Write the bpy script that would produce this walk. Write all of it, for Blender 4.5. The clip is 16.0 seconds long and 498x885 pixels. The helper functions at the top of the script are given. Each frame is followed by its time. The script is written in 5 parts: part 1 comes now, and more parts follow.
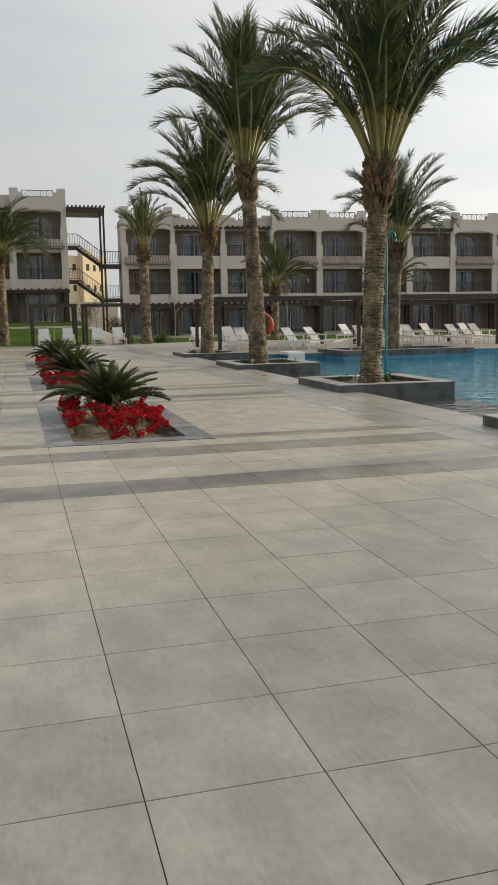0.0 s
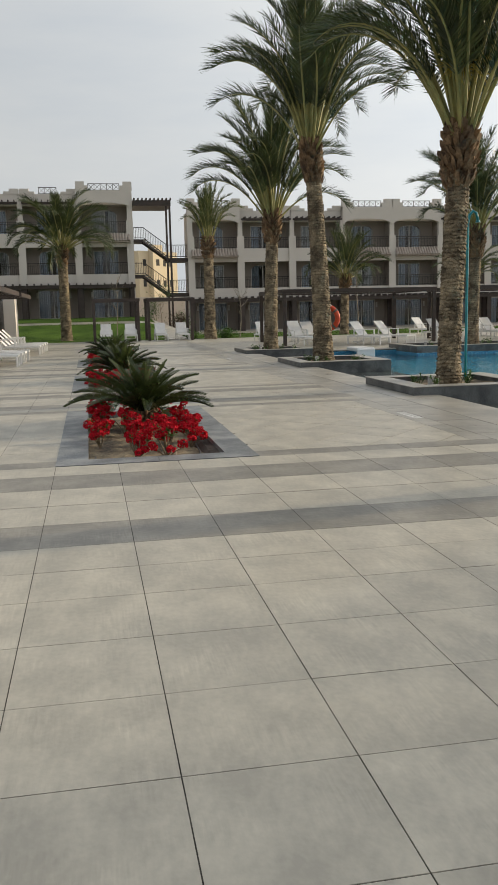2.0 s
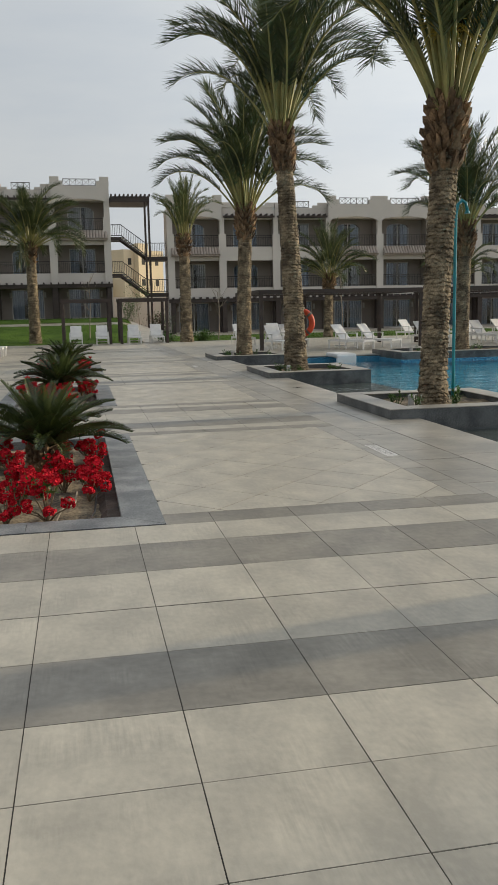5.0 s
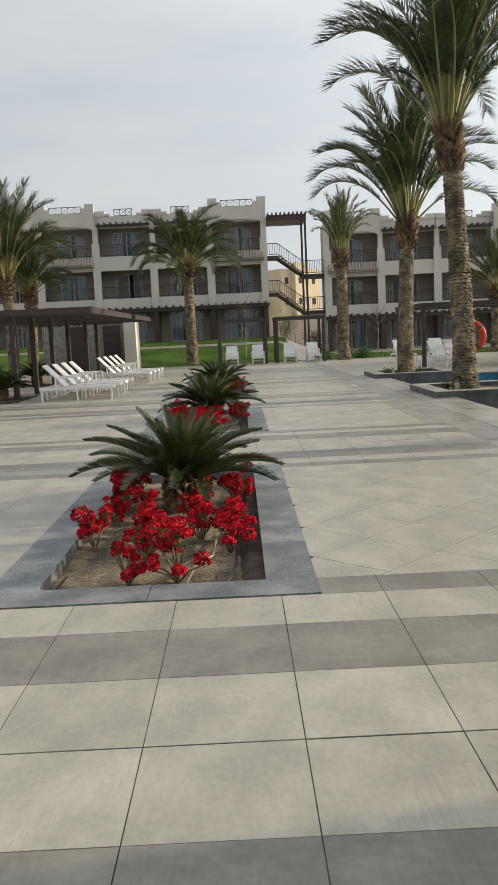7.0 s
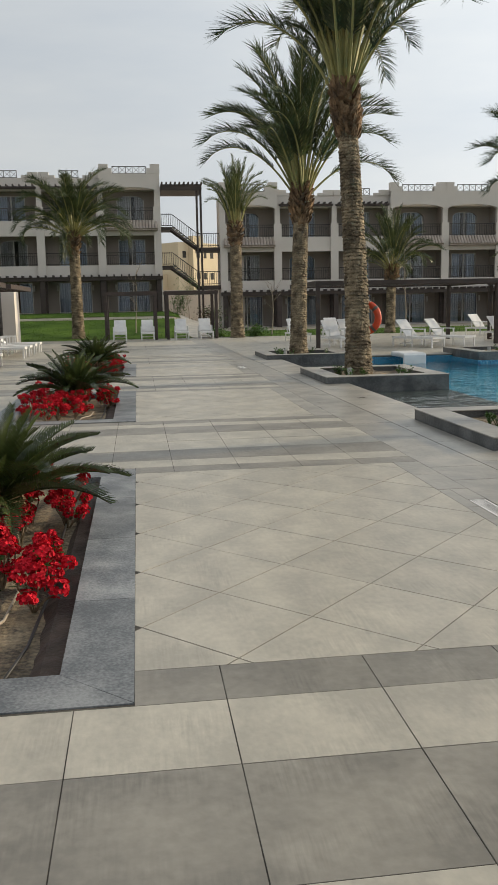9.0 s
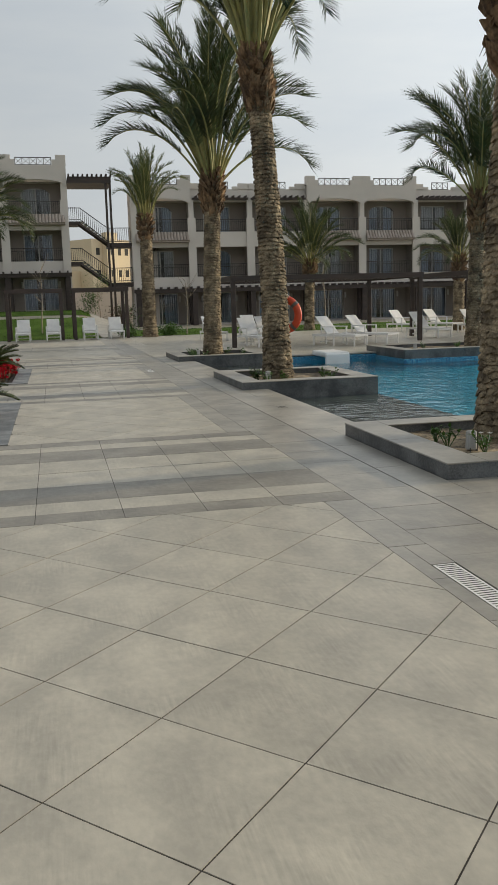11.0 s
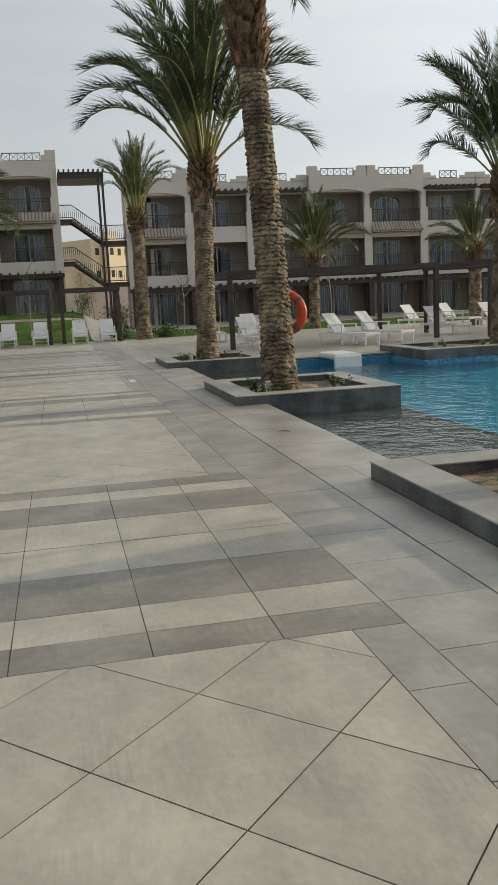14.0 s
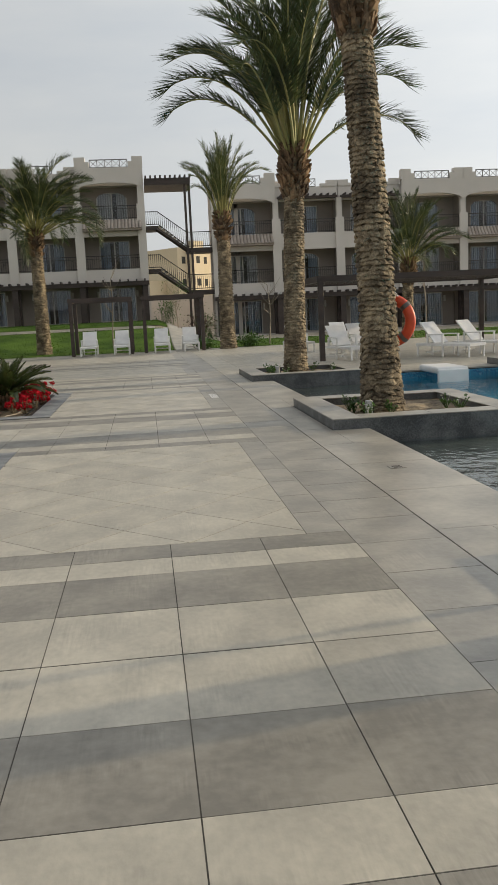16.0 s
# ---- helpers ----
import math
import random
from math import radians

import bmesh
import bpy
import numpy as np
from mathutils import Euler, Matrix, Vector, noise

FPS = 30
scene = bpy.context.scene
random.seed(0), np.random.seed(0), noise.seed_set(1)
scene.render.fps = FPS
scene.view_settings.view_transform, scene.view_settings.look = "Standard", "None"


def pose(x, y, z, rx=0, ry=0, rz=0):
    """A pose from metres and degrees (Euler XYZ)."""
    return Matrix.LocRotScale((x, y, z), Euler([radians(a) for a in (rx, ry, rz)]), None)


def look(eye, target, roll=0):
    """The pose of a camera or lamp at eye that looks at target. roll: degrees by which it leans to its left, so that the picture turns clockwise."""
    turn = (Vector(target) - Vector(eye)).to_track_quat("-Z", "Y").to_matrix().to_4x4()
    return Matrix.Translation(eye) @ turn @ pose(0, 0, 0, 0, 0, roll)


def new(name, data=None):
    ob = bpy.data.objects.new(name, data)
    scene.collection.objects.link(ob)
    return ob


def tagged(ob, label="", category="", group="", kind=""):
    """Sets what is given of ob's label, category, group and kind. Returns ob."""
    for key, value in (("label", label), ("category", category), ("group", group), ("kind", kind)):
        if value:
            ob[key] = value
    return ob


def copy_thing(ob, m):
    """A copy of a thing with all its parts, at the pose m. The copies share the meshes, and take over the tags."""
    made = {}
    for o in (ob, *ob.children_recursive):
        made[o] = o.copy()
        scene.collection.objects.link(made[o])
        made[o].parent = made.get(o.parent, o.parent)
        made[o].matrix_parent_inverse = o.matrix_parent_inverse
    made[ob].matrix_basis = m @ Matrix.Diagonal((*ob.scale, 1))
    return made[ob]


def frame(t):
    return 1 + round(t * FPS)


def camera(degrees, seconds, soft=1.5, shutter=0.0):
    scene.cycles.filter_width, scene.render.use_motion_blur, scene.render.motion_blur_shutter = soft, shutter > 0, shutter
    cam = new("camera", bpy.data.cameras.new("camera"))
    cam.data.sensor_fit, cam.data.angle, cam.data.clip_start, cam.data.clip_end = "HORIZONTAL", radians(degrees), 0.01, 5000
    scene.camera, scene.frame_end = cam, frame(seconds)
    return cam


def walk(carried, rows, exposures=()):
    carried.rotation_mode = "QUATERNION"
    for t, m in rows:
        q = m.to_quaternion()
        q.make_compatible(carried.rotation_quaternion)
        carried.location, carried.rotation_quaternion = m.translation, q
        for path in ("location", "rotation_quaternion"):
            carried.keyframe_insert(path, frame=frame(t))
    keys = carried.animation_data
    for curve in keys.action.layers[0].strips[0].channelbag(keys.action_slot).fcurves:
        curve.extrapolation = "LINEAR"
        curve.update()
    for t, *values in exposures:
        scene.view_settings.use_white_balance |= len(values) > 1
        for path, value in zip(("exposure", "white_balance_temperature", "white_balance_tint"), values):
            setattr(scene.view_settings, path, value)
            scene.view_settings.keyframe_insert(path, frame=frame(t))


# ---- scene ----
cam = camera(32.8, 16.0, soft=1.0)
PATH = [
    (0, (-0.041, -1.011, 1.502), (0.481, 0.897, 1.204), -0.9),
    (0.5, (0.114, -0.551, 1.489), (0.588, 1.37, 1.193), -1.0),
    (1, (0.324, -0.095, 1.482), (0.753, 1.836, 1.188), -0.8),
    (1.5, (0.462, 0.347, 1.472), (0.829, 2.29, 1.173), 0.1),
    (2, (0.659, 0.771, 1.459), (1.017, 2.714, 1.152), -1.3),
    (2.5, (0.867, 1.196, 1.463), (1.227, 3.138, 1.148), -1.7),
    (3, (1.032, 1.533, 1.509), (1.52, 3.445, 1.186), -1.2),
    (3.2, (1.09, 1.665, 1.509), (1.602, 3.57, 1.183), -1.5),
    (5.3, (1.798, 3.23, 1.549), (2.151, 5.176, 1.248), -1.4),
    (5.5, (1.815, 3.365, 1.546), (2.14, 5.319, 1.269), -1.7),
    (6, (1.866, 3.67, 1.538), (1.923, 5.654, 1.29), -2.6),
    (6.5, (1.873, 4.018, 1.511), (1.809, 6.003, 1.276), -2.7),
    (7, (1.89, 4.365, 1.504), (1.904, 6.349, 1.249), -2.7),
    (7.5, (2.01, 4.761, 1.501), (2.046, 6.743, 1.238), -2.8),
    (8, (2.08, 5.157, 1.492), (2.11, 7.138, 1.216), -1.8),
    (8.5, (2.23, 5.554, 1.487), (2.382, 7.525, 1.181), -1.8),
    (9, (2.369, 5.986, 1.518), (2.62, 7.944, 1.198), -1.1),
    (9.5, (2.484, 6.408, 1.534), (2.856, 8.346, 1.208), -1.6),
    (11.8, (3.115, 8.538, 1.464), (3.604, 10.448, 1.129), -1.5),
    (12, (3.178, 8.666, 1.463), (3.726, 10.558, 1.117), -1.8),
    (12.5, (3.333, 9.049, 1.467), (3.893, 10.938, 1.12), -2.0),
    (13, (3.427, 9.501, 1.453), (3.961, 11.397, 1.11), -2.0),
    (13.5, (3.525, 9.926, 1.451), (4.041, 11.827, 1.103), -2.4),
    (14, (3.604, 10.386, 1.454), (4.02, 12.313, 1.121), -2.8),
    (14.5, (3.643, 10.828, 1.446), (4.045, 12.759, 1.114), -2.7),
    (15, (3.71, 11.245, 1.464), (4.017, 13.196, 1.148), -2.7),
    (15.5, (3.722, 11.732, 1.428), (3.977, 13.692, 1.125), -2.3),
    (16, (3.808, 12.147, 1.422), (4.034, 14.11, 1.118), -2.7),
]
walk(cam, [(t, look(eye, target, roll)) for t, eye, target, roll in PATH], exposures=[(0, -0.03, 6740, 10), (1.5, 0.0, 6640, 9.5), (2.5, 0.02, 6560, 9.5), (3, -0.12, 6560, 9.5), (5.5, -0.07, 6420, 9), (6, 0.0, 6420, 9), (6.5, 0.12, 6440, 9), (7.5, 0.15, 6440, 9), (9.5, -0.03, 6440, 9), (12, -0.16, 6440, 7.5), (13.5, -0.12, 6440, 7.5), (15, -0.05, 6520, 9), (16, 0.0, 6590, 9.5)])

# ---- world, sun, exposure ----
SUN_EL, SUN_AZ = 15.0, 10.0          # degrees above the horizon; degrees from +x towards +y
world = bpy.data.worlds.new("sky")
scene.world = world
world.use_nodes = True
wn, wl = world.node_tree.nodes, world.node_tree.links
wn.clear()
w_out = wn.new("ShaderNodeOutputWorld")
w_bg = wn.new("ShaderNodeBackground")
w_sky = wn.new("ShaderNodeTexSky")
w_sky.sky_type = "NISHITA"
w_sky.sun_disc = False
w_sky.sun_elevation = radians(SUN_EL)
w_sky.sun_rotation = radians(90 - SUN_AZ)
w_sky.dust_density = 8.0
w_sky.air_density = 1.0
w_co = wn.new("ShaderNodeTexCoord")
w_map = wn.new("ShaderNodeMapping")
w_map.inputs["Scale"].default_value = (1.2, 1.2, 5.0)
w_cl = wn.new("ShaderNodeTexNoise")
w_cl.inputs["Scale"].default_value = 1.6
w_cl.inputs["Detail"].default_value = 6.0
w_cl.inputs["Roughness"].default_value = 0.55
w_ramp = wn.new("ShaderNodeValToRGB")
w_ramp.color_ramp.elements[0].position, w_ramp.color_ramp.elements[0].color = 0.3, (5.5, 5.94, 6.44, 1)
w_ramp.color_ramp.elements[1].position, w_ramp.color_ramp.elements[1].color = 0.7, (7.02, 7.17, 7.17, 1)
w_mix = wn.new("ShaderNodeMix")
w_mix.data_type = "RGBA"
w_mix.inputs[0].default_value = 0.8
wl.new(w_co.outputs["Generated"], w_map.inputs["Vector"])
wl.new(w_map.outputs["Vector"], w_cl.inputs["Vector"])
wl.new(w_cl.outputs["Fac"], w_ramp.inputs["Fac"])
wl.new(w_sky.outputs["Color"], w_mix.inputs[6])
# haze brightens towards the sun
w_dot = wn.new("ShaderNodeVectorMath")
w_dot.operation = "DOT_PRODUCT"
w_dot.inputs[1].default_value = (math.cos(radians(SUN_EL)) * math.cos(radians(SUN_AZ)), math.cos(radians(SUN_EL)) * math.sin(radians(SUN_AZ)), math.sin(radians(SUN_EL)))
w_pos = wn.new("ShaderNodeMath")
w_pos.operation = "MAXIMUM"
w_pos.inputs[1].default_value = 0.0
w_sq = wn.new("ShaderNodeMath")
w_sq.operation = "POWER"
w_sq.inputs[1].default_value = 1.7
w_gain = wn.new("ShaderNodeMath")
w_gain.operation = "MULTIPLY_ADD"
w_gain.inputs[1].default_value = 1.15
w_gain.inputs[2].default_value = 1.0
w_haze = wn.new("ShaderNodeVectorMath")
w_haze.operation = "SCALE"
wl.new(w_co.outputs["Generated"], w_dot.inputs[0])
wl.new(w_dot.outputs["Value"], w_pos.inputs[0])
wl.new(w_pos.outputs[0], w_sq.inputs[0])
wl.new(w_sq.outputs[0], w_gain.inputs[0])
wl.new(w_ramp.outputs["Color"], w_haze.inputs[0])
wl.new(w_gain.outputs[0], w_haze.inputs["Scale"])
wl.new(w_haze.outputs["Vector"], w_mix.inputs[7])
wl.new(w_mix.outputs[2], w_bg.inputs["Color"])
wl.new(w_bg.outputs["Background"], w_out.inputs["Surface"])
w_bg.inputs["Strength"].default_value = 0.104

sun = new("sun", bpy.data.lights.new("sun", "SUN"))
sun.data.energy = 3.5
sun.data.angle = radians(1.2)
sun.data.color = (1.0, 0.83, 0.58)
_el, _az = radians(SUN_EL), radians(SUN_AZ)
sun.matrix_world = look((math.cos(_el) * math.cos(_az) * 60, math.cos(_el) * math.sin(_az) * 60, math.sin(_el) * 60), (0, 0, 0))


# ---- materials ----
def material(name, base, dark=None, rough=0.6, scale=2.0, fine=40.0, bump=0.1, metal=0.0, spread=0.0, stretch=(1, 1, 1), fine_amount=0.35, spec=0.5, coarse=(0.35, 0.7), streak=0.0):
    """Two scales of noise between dark and base, a fine bump, and a spread of value from piece to piece."""
    m = bpy.data.materials.new(name)
    m.use_nodes = True
    n, l = m.node_tree.nodes, m.node_tree.links
    b = n["Principled BSDF"]
    dark = dark or tuple(c * 0.75 for c in base)
    geo = n.new("ShaderNodeNewGeometry")
    mp = n.new("ShaderNodeMapping")
    mp.inputs["Scale"].default_value = stretch
    l.new(geo.outputs["Position"], mp.inputs["Vector"])
    n1 = n.new("ShaderNodeTexNoise")
    n1.inputs["Scale"].default_value = scale
    n1.inputs["Detail"].default_value = 5
    n2 = n.new("ShaderNodeTexNoise")
    n2.inputs["Scale"].default_value = fine
    n2.inputs["Detail"].default_value = 4
    for q in (n1, n2):
        l.new(mp.outputs["Vector"], q.inputs["Vector"])
    r1 = n.new("ShaderNodeMapRange")
    r1.inputs["From Min"].default_value, r1.inputs["From Max"].default_value = coarse
    l.new(n1.outputs["Fac"], r1.inputs["Value"])
    add = n.new("ShaderNodeMath")
    add.operation = "MULTIPLY_ADD"
    add.inputs[1].default_value = fine_amount * 2
    l.new(n2.outputs["Fac"], add.inputs[0])
    off = n.new("ShaderNodeMath")
    off.operation = "SUBTRACT"
    off.inputs[1].default_value = fine_amount
    l.new(r1.outputs["Result"], off.inputs[0])
    l.new(off.outputs[0], add.inputs[2])
    mix = n.new("ShaderNodeMix")
    mix.data_type = "RGBA"
    mix.inputs[6].default_value = (*dark, 1)
    mix.inputs[7].default_value = (*base, 1)
    l.new(add.outputs[0], mix.inputs[0])
    colour = mix.outputs[2]
    if streak:
        sm = n.new("ShaderNodeMapping")
        sm.inputs["Scale"].default_value = (70, 5, 1)
        l.new(geo.outputs["Position"], sm.inputs["Vector"])
        sn = n.new("ShaderNodeTexNoise")
        sn.inputs["Scale"].default_value = 1.0
        sn.inputs["Detail"].default_value = 3
        l.new(sm.outputs["Vector"], sn.inputs["Vector"])
        patch = n.new("ShaderNodeTexNoise")
        patch.inputs["Scale"].default_value = 3.1
        l.new(geo.outputs["Position"], patch.inputs["Vector"])
        pr = n.new("ShaderNodeMapRange")
        pr.inputs["From Min"].default_value, pr.inputs["From Max"].default_value = 0.45, 0.65
        l.new(patch.outputs["Fac"], pr.inputs["Value"])
        sr = n.new("ShaderNodeMapRange")
        sr.inputs["From Min"].default_value, sr.inputs["From Max"].default_value = 0.3, 0.7
        sr.inputs["To Min"].default_value, sr.inputs["To Max"].default_value = 1 - streak, 1 + streak
        l.new(sn.outputs["Fac"], sr.inputs["Value"])
        sh = n.new("ShaderNodeHueSaturation")
        l.new(sr.outputs["Result"], sh.inputs["Value"])
        l.new(pr.outputs["Result"], sh.inputs["Fac"])
        l.new(colour, sh.inputs["Color"])
        colour = sh.outputs["Color"]
    if spread:
        info = n.new("ShaderNodeObjectInfo")
        both = n.new("ShaderNodeMath")
        both.operation = "ADD"
        l.new(info.outputs["Random"], both.inputs[0])
        l.new(geo.outputs["Random Per Island"], both.inputs[1])
        fr = n.new("ShaderNodeMath")
        fr.operation = "FRACT"
        l.new(both.outputs[0], fr.inputs[0])
        rr = n.new("ShaderNodeMapRange")
        rr.inputs["To Min"].default_value, rr.inputs["To Max"].default_value = 1 - spread, 1 + spread
        l.new(fr.outputs[0], rr.inputs["Value"])
        hs = n.new("ShaderNodeHueSaturation")
        l.new(rr.outputs["Result"], hs.inputs["Value"])
        l.new(colour, hs.inputs["Color"])
        colour = hs.outputs["Color"]
    l.new(colour, b.inputs["Base Color"])
    b.inputs["Roughness"].default_value = rough
    b.inputs["Metallic"].default_value = metal
    b.inputs["Specular IOR Level"].default_value = spec
    if bump:
        bp = n.new("ShaderNodeBump")
        bp.inputs["Strength"].default_value = bump
        bp.inputs["Distance"].default_value = 0.01
        l.new(n2.outputs["Fac"], bp.inputs["Height"])
        l.new(bp.outputs["Normal"], b.inputs["Normal"])
    return m


M_TILE = material("porcelain_light", (0.48, 0.443, 0.366), (0.345, 0.321, 0.269), 0.40, 2.6, 21, 0.1, spread=0.07, stretch=(1.5, 1, 1), fine_amount=0.6, streak=0.1, spec=0.5)
M_TILE_DARK = material("porcelain_grey", (0.288, 0.267, 0.226), (0.181, 0.168, 0.144), 0.4, 2.6, 21, 0.1, spread=0.07, fine_amount=0.6, streak=0.14, spec=0.4)
M_STONE = material("grey_stone_tile", (0.36, 0.336, 0.288), (0.24, 0.227, 0.2), 0.36, 3.0, 22, 0.14, spread=0.11, fine_amount=0.45, streak=0.1)
M_COPING = material("coping_stone", (0.43, 0.40, 0.34), (0.25, 0.236, 0.208), 0.36, 1.6, 18, 0.12, spread=0.08, fine_amount=0.4)
M_GRANITE = material("grey_granite", (0.27, 0.278, 0.28), (0.085, 0.094, 0.102), 0.42, 3.0, 70, 0.15, spread=0.1, fine_amount=0.9)
M_GRANITE_WALL = material("dark_granite", (0.15, 0.155, 0.155), (0.045, 0.048, 0.05), 0.42, 3.0, 60, 0.15, fine_amount=0.9)
M_GROUT = material("grout", (0.17, 0.152, 0.125), (0.04, 0.036, 0.03), 0.9, 2.2, 45, 0.1, coarse=(0.45, 0.75))
M_SOIL = material("sandy_soil", (0.33, 0.26, 0.165), (0.06, 0.048, 0.035), 0.95, 3.5, 38, 1.0, fine_amount=0.9)
M_MULCH = material("dark_mulch", (0.09, 0.065, 0.05), (0.035, 0.025, 0.02), 0.95, 6, 60, 0.9)
M_WATER = bpy.data.materials.new("pool_water")
M_POOL = material("blue_pool_mosaic", (0.02, 0.33, 0.50), (0.015, 0.27, 0.43), 0.3, 0.6, 30, 0.0, fine_amount=0.4)
M_SHELF = material("grey_pool_ledge", (0.085, 0.09, 0.085), (0.05, 0.055, 0.05), 0.5, 1.5, 30, 0.0)
M_WALL = material("grey_beige_render", (0.64, 0.585, 0.53), (0.57, 0.525, 0.475), 0.85, 0.5, 20, 0.1, fine_amount=0.2)
# taupe wall, its base lowered to carry some of the balcony shade
M_RECESS = material("taupe_render_shaded", (0.31, 0.268, 0.232), (0.26, 0.226, 0.196), 0.85, 0.5, 20, 0.1, fine_amount=0.2)
M_BROWN = material("dark_brown_timber", (0.06, 0.041, 0.033), (0.034, 0.024, 0.02), 0.55, 1.5, 18, 0.15, stretch=(1, 1, 4))
M_METAL = material("dark_painted_metal", (0.045, 0.038, 0.034), None, 0.45, 3, 40, 0.0)
M_LATTICE = material("grey_lattice_metal", (0.16, 0.15, 0.14), None, 0.5, 3, 40, 0.0)
M_TERRA = material("terracotta_tile", (0.42, 0.36, 0.31), (0.32, 0.265, 0.225), 0.7, 2, 20, 0.1)
M_FRAME = material("pale_window_metal", (0.60, 0.58, 0.55), None, 0.5, 3, 40, 0.0)
# curtain bases lowered, so the windows' darkness sits partly in the cloth colour
M_CURTAIN = material("dimmed_blue_grey_curtain", (0.33, 0.39, 0.47), (0.15, 0.19, 0.25), 0.8, 3, 14, 0.0, stretch=(3, 1, 0.1))
M_CURTAIN2 = material("dimmed_cream_curtain", (0.42, 0.41, 0.39), (0.25, 0.25, 0.24), 0.8, 3, 14, 0.0, stretch=(3, 1, 0.1))
# near-black base that holds the shade of rooms behind windows
M_DARK = material("room_shade_paint", (0.05, 0.048, 0.045), None, 0.9, 2, 20, 0.0)
M_WHITE = material("white_painted_aluminium", (0.80, 0.79, 0.77), (0.72, 0.71, 0.69), 0.4, 3, 40, 0.0, fine_amount=0.2)
M_MESHCLOTH = material("white_sling_fabric", (0.78, 0.77, 0.75), (0.68, 0.67, 0.66), 0.7, 4, 120, 0.1, fine_amount=0.2)
M_TRUNK = material("palm_bark", (0.37, 0.295, 0.19), (0.085, 0.064, 0.04), 0.92, 4.0, 30, 1.0, spread=0.25, fine_amount=0.6)


def crack(m, scale, squash, depth):
    """Fine dark cracks between cells of dry fibre."""
    n, l = m.node_tree.nodes, m.node_tree.links
    b = n["Principled BSDF"]
    geo = n.new("ShaderNodeNewGeometry")
    mp = n.new("ShaderNodeMapping")
    mp.inputs["Scale"].default_value = (1, 1, squash)
    warp = n.new("ShaderNodeTexNoise")
    warp.inputs["Scale"].default_value = 9.0
    wa = n.new("ShaderNodeVectorMath")
    wa.operation = "MULTIPLY_ADD"
    wa.inputs[1].default_value = (0.09, 0.09, 0.09)
    l.new(geo.outputs["Position"], warp.inputs["Vector"])
    l.new(warp.outputs["Color"], wa.inputs[0])
    l.new(geo.outputs["Position"], wa.inputs[2])
    l.new(wa.outputs["Vector"], mp.inputs["Vector"])
    v = n.new("ShaderNodeTexVoronoi")
    v.feature = "DISTANCE_TO_EDGE"
    v.inputs["Scale"].default_value = scale
    l.new(mp.outputs["Vector"], v.inputs["Vector"])
    r = n.new("ShaderNodeMapRange")
    r.inputs["From Max"].default_value = 0.09
    r.inputs["To Min"].default_value = 1 - depth
    l.new(v.outputs["Distance"], r.inputs["Value"])
    hs = n.new("ShaderNodeHueSaturation")
    l.new(r.outputs["Result"], hs.inputs["Value"])
    l.new(b.inputs["Base Color"].links[0].from_socket, hs.inputs["Color"])
    l.new(hs.outputs["Color"], b.inputs["Base Color"])
    bp = n.new("ShaderNodeBump")
    bp.inputs["Strength"].default_value = 0.6
    bp.inputs["Distance"].default_value = 0.012
    l.new(r.outputs["Result"], bp.inputs["Height"])
    l.new(b.inputs["Normal"].links[0].from_socket, bp.inputs["Normal"])
    l.new(bp.outputs["Normal"], b.inputs["Normal"])


crack(M_TRUNK, 30, 0.55, 0.42)
M_BOOT = material("palm_boots", (0.29, 0.185, 0.10), (0.07, 0.045, 0.027), 0.92, 3.0, 30, 0.8, spread=0.25, fine_amount=0.6)
M_STALK = material("palm_stalk", (0.34, 0.30, 0.10), (0.20, 0.20, 0.07), 0.55, 3.0, 20, 0.1)
M_SAND = material("sand_ground", (0.40, 0.35, 0.27), (0.30, 0.26, 0.20), 0.95, 0.3, 8, 0.3)
M_GRASS = material("lawn_grass", (0.095, 0.16, 0.028), (0.04, 0.078, 0.014), 0.95, 0.6, 30, 0.8, spec=0.08)
M_FLOWER = material("yellow_flower_stalk", (0.50, 0.38, 0.05), (0.28, 0.22, 0.04), 0.6, 6, 40, 0.0)
M_ORANGE = material("orange_buoy", (0.75, 0.10, 0.035), (0.6, 0.075, 0.03), 0.45, 6, 40, 0.0)
M_ROPE = material("white_rope", (0.65, 0.63, 0.58), None, 0.8, 6, 90, 0.3)
M_PETAL = material("white_petals", (0.78, 0.77, 0.72), (0.66, 0.65, 0.58), 0.8, 12, 60, 0.0)
M_TEAL = material("teal_pipe", (0.02, 0.28, 0.33), None, 0.3, 4, 40, 0.0)
M_RED = material("red_petals", (0.66, 0.018, 0.035), (0.34, 0.007, 0.016), 0.8, 12, 60, 0.0, spread=0.3, spec=0.15)
M_STEM = material("thorny_stem", (0.24, 0.18, 0.11), (0.10, 0.075, 0.045), 0.8, 12, 60, 0.3)
M_HOSE = material("black_irrigation_pipe", (0.02, 0.019, 0.018), None, 0.5, 5, 50, 0.0)
M_YELLOW = material("yellow_plaster", (0.66, 0.56, 0.40), (0.58, 0.49, 0.34), 0.9, 0.2, 4, 0.1)
M_TWIG = material("pale_twig", (0.34, 0.29, 0.23), None, 0.9, 6, 50, 0.2)
M_PLASTIC = material("grey_plastic_box", (0.42, 0.42, 0.41), None, 0.5, 5, 50, 0.0)
M_CLADDING = material("stone_cladding", (0.30, 0.28, 0.26), (0.17, 0.16, 0.15), 0.85, 5, 25, 0.6)


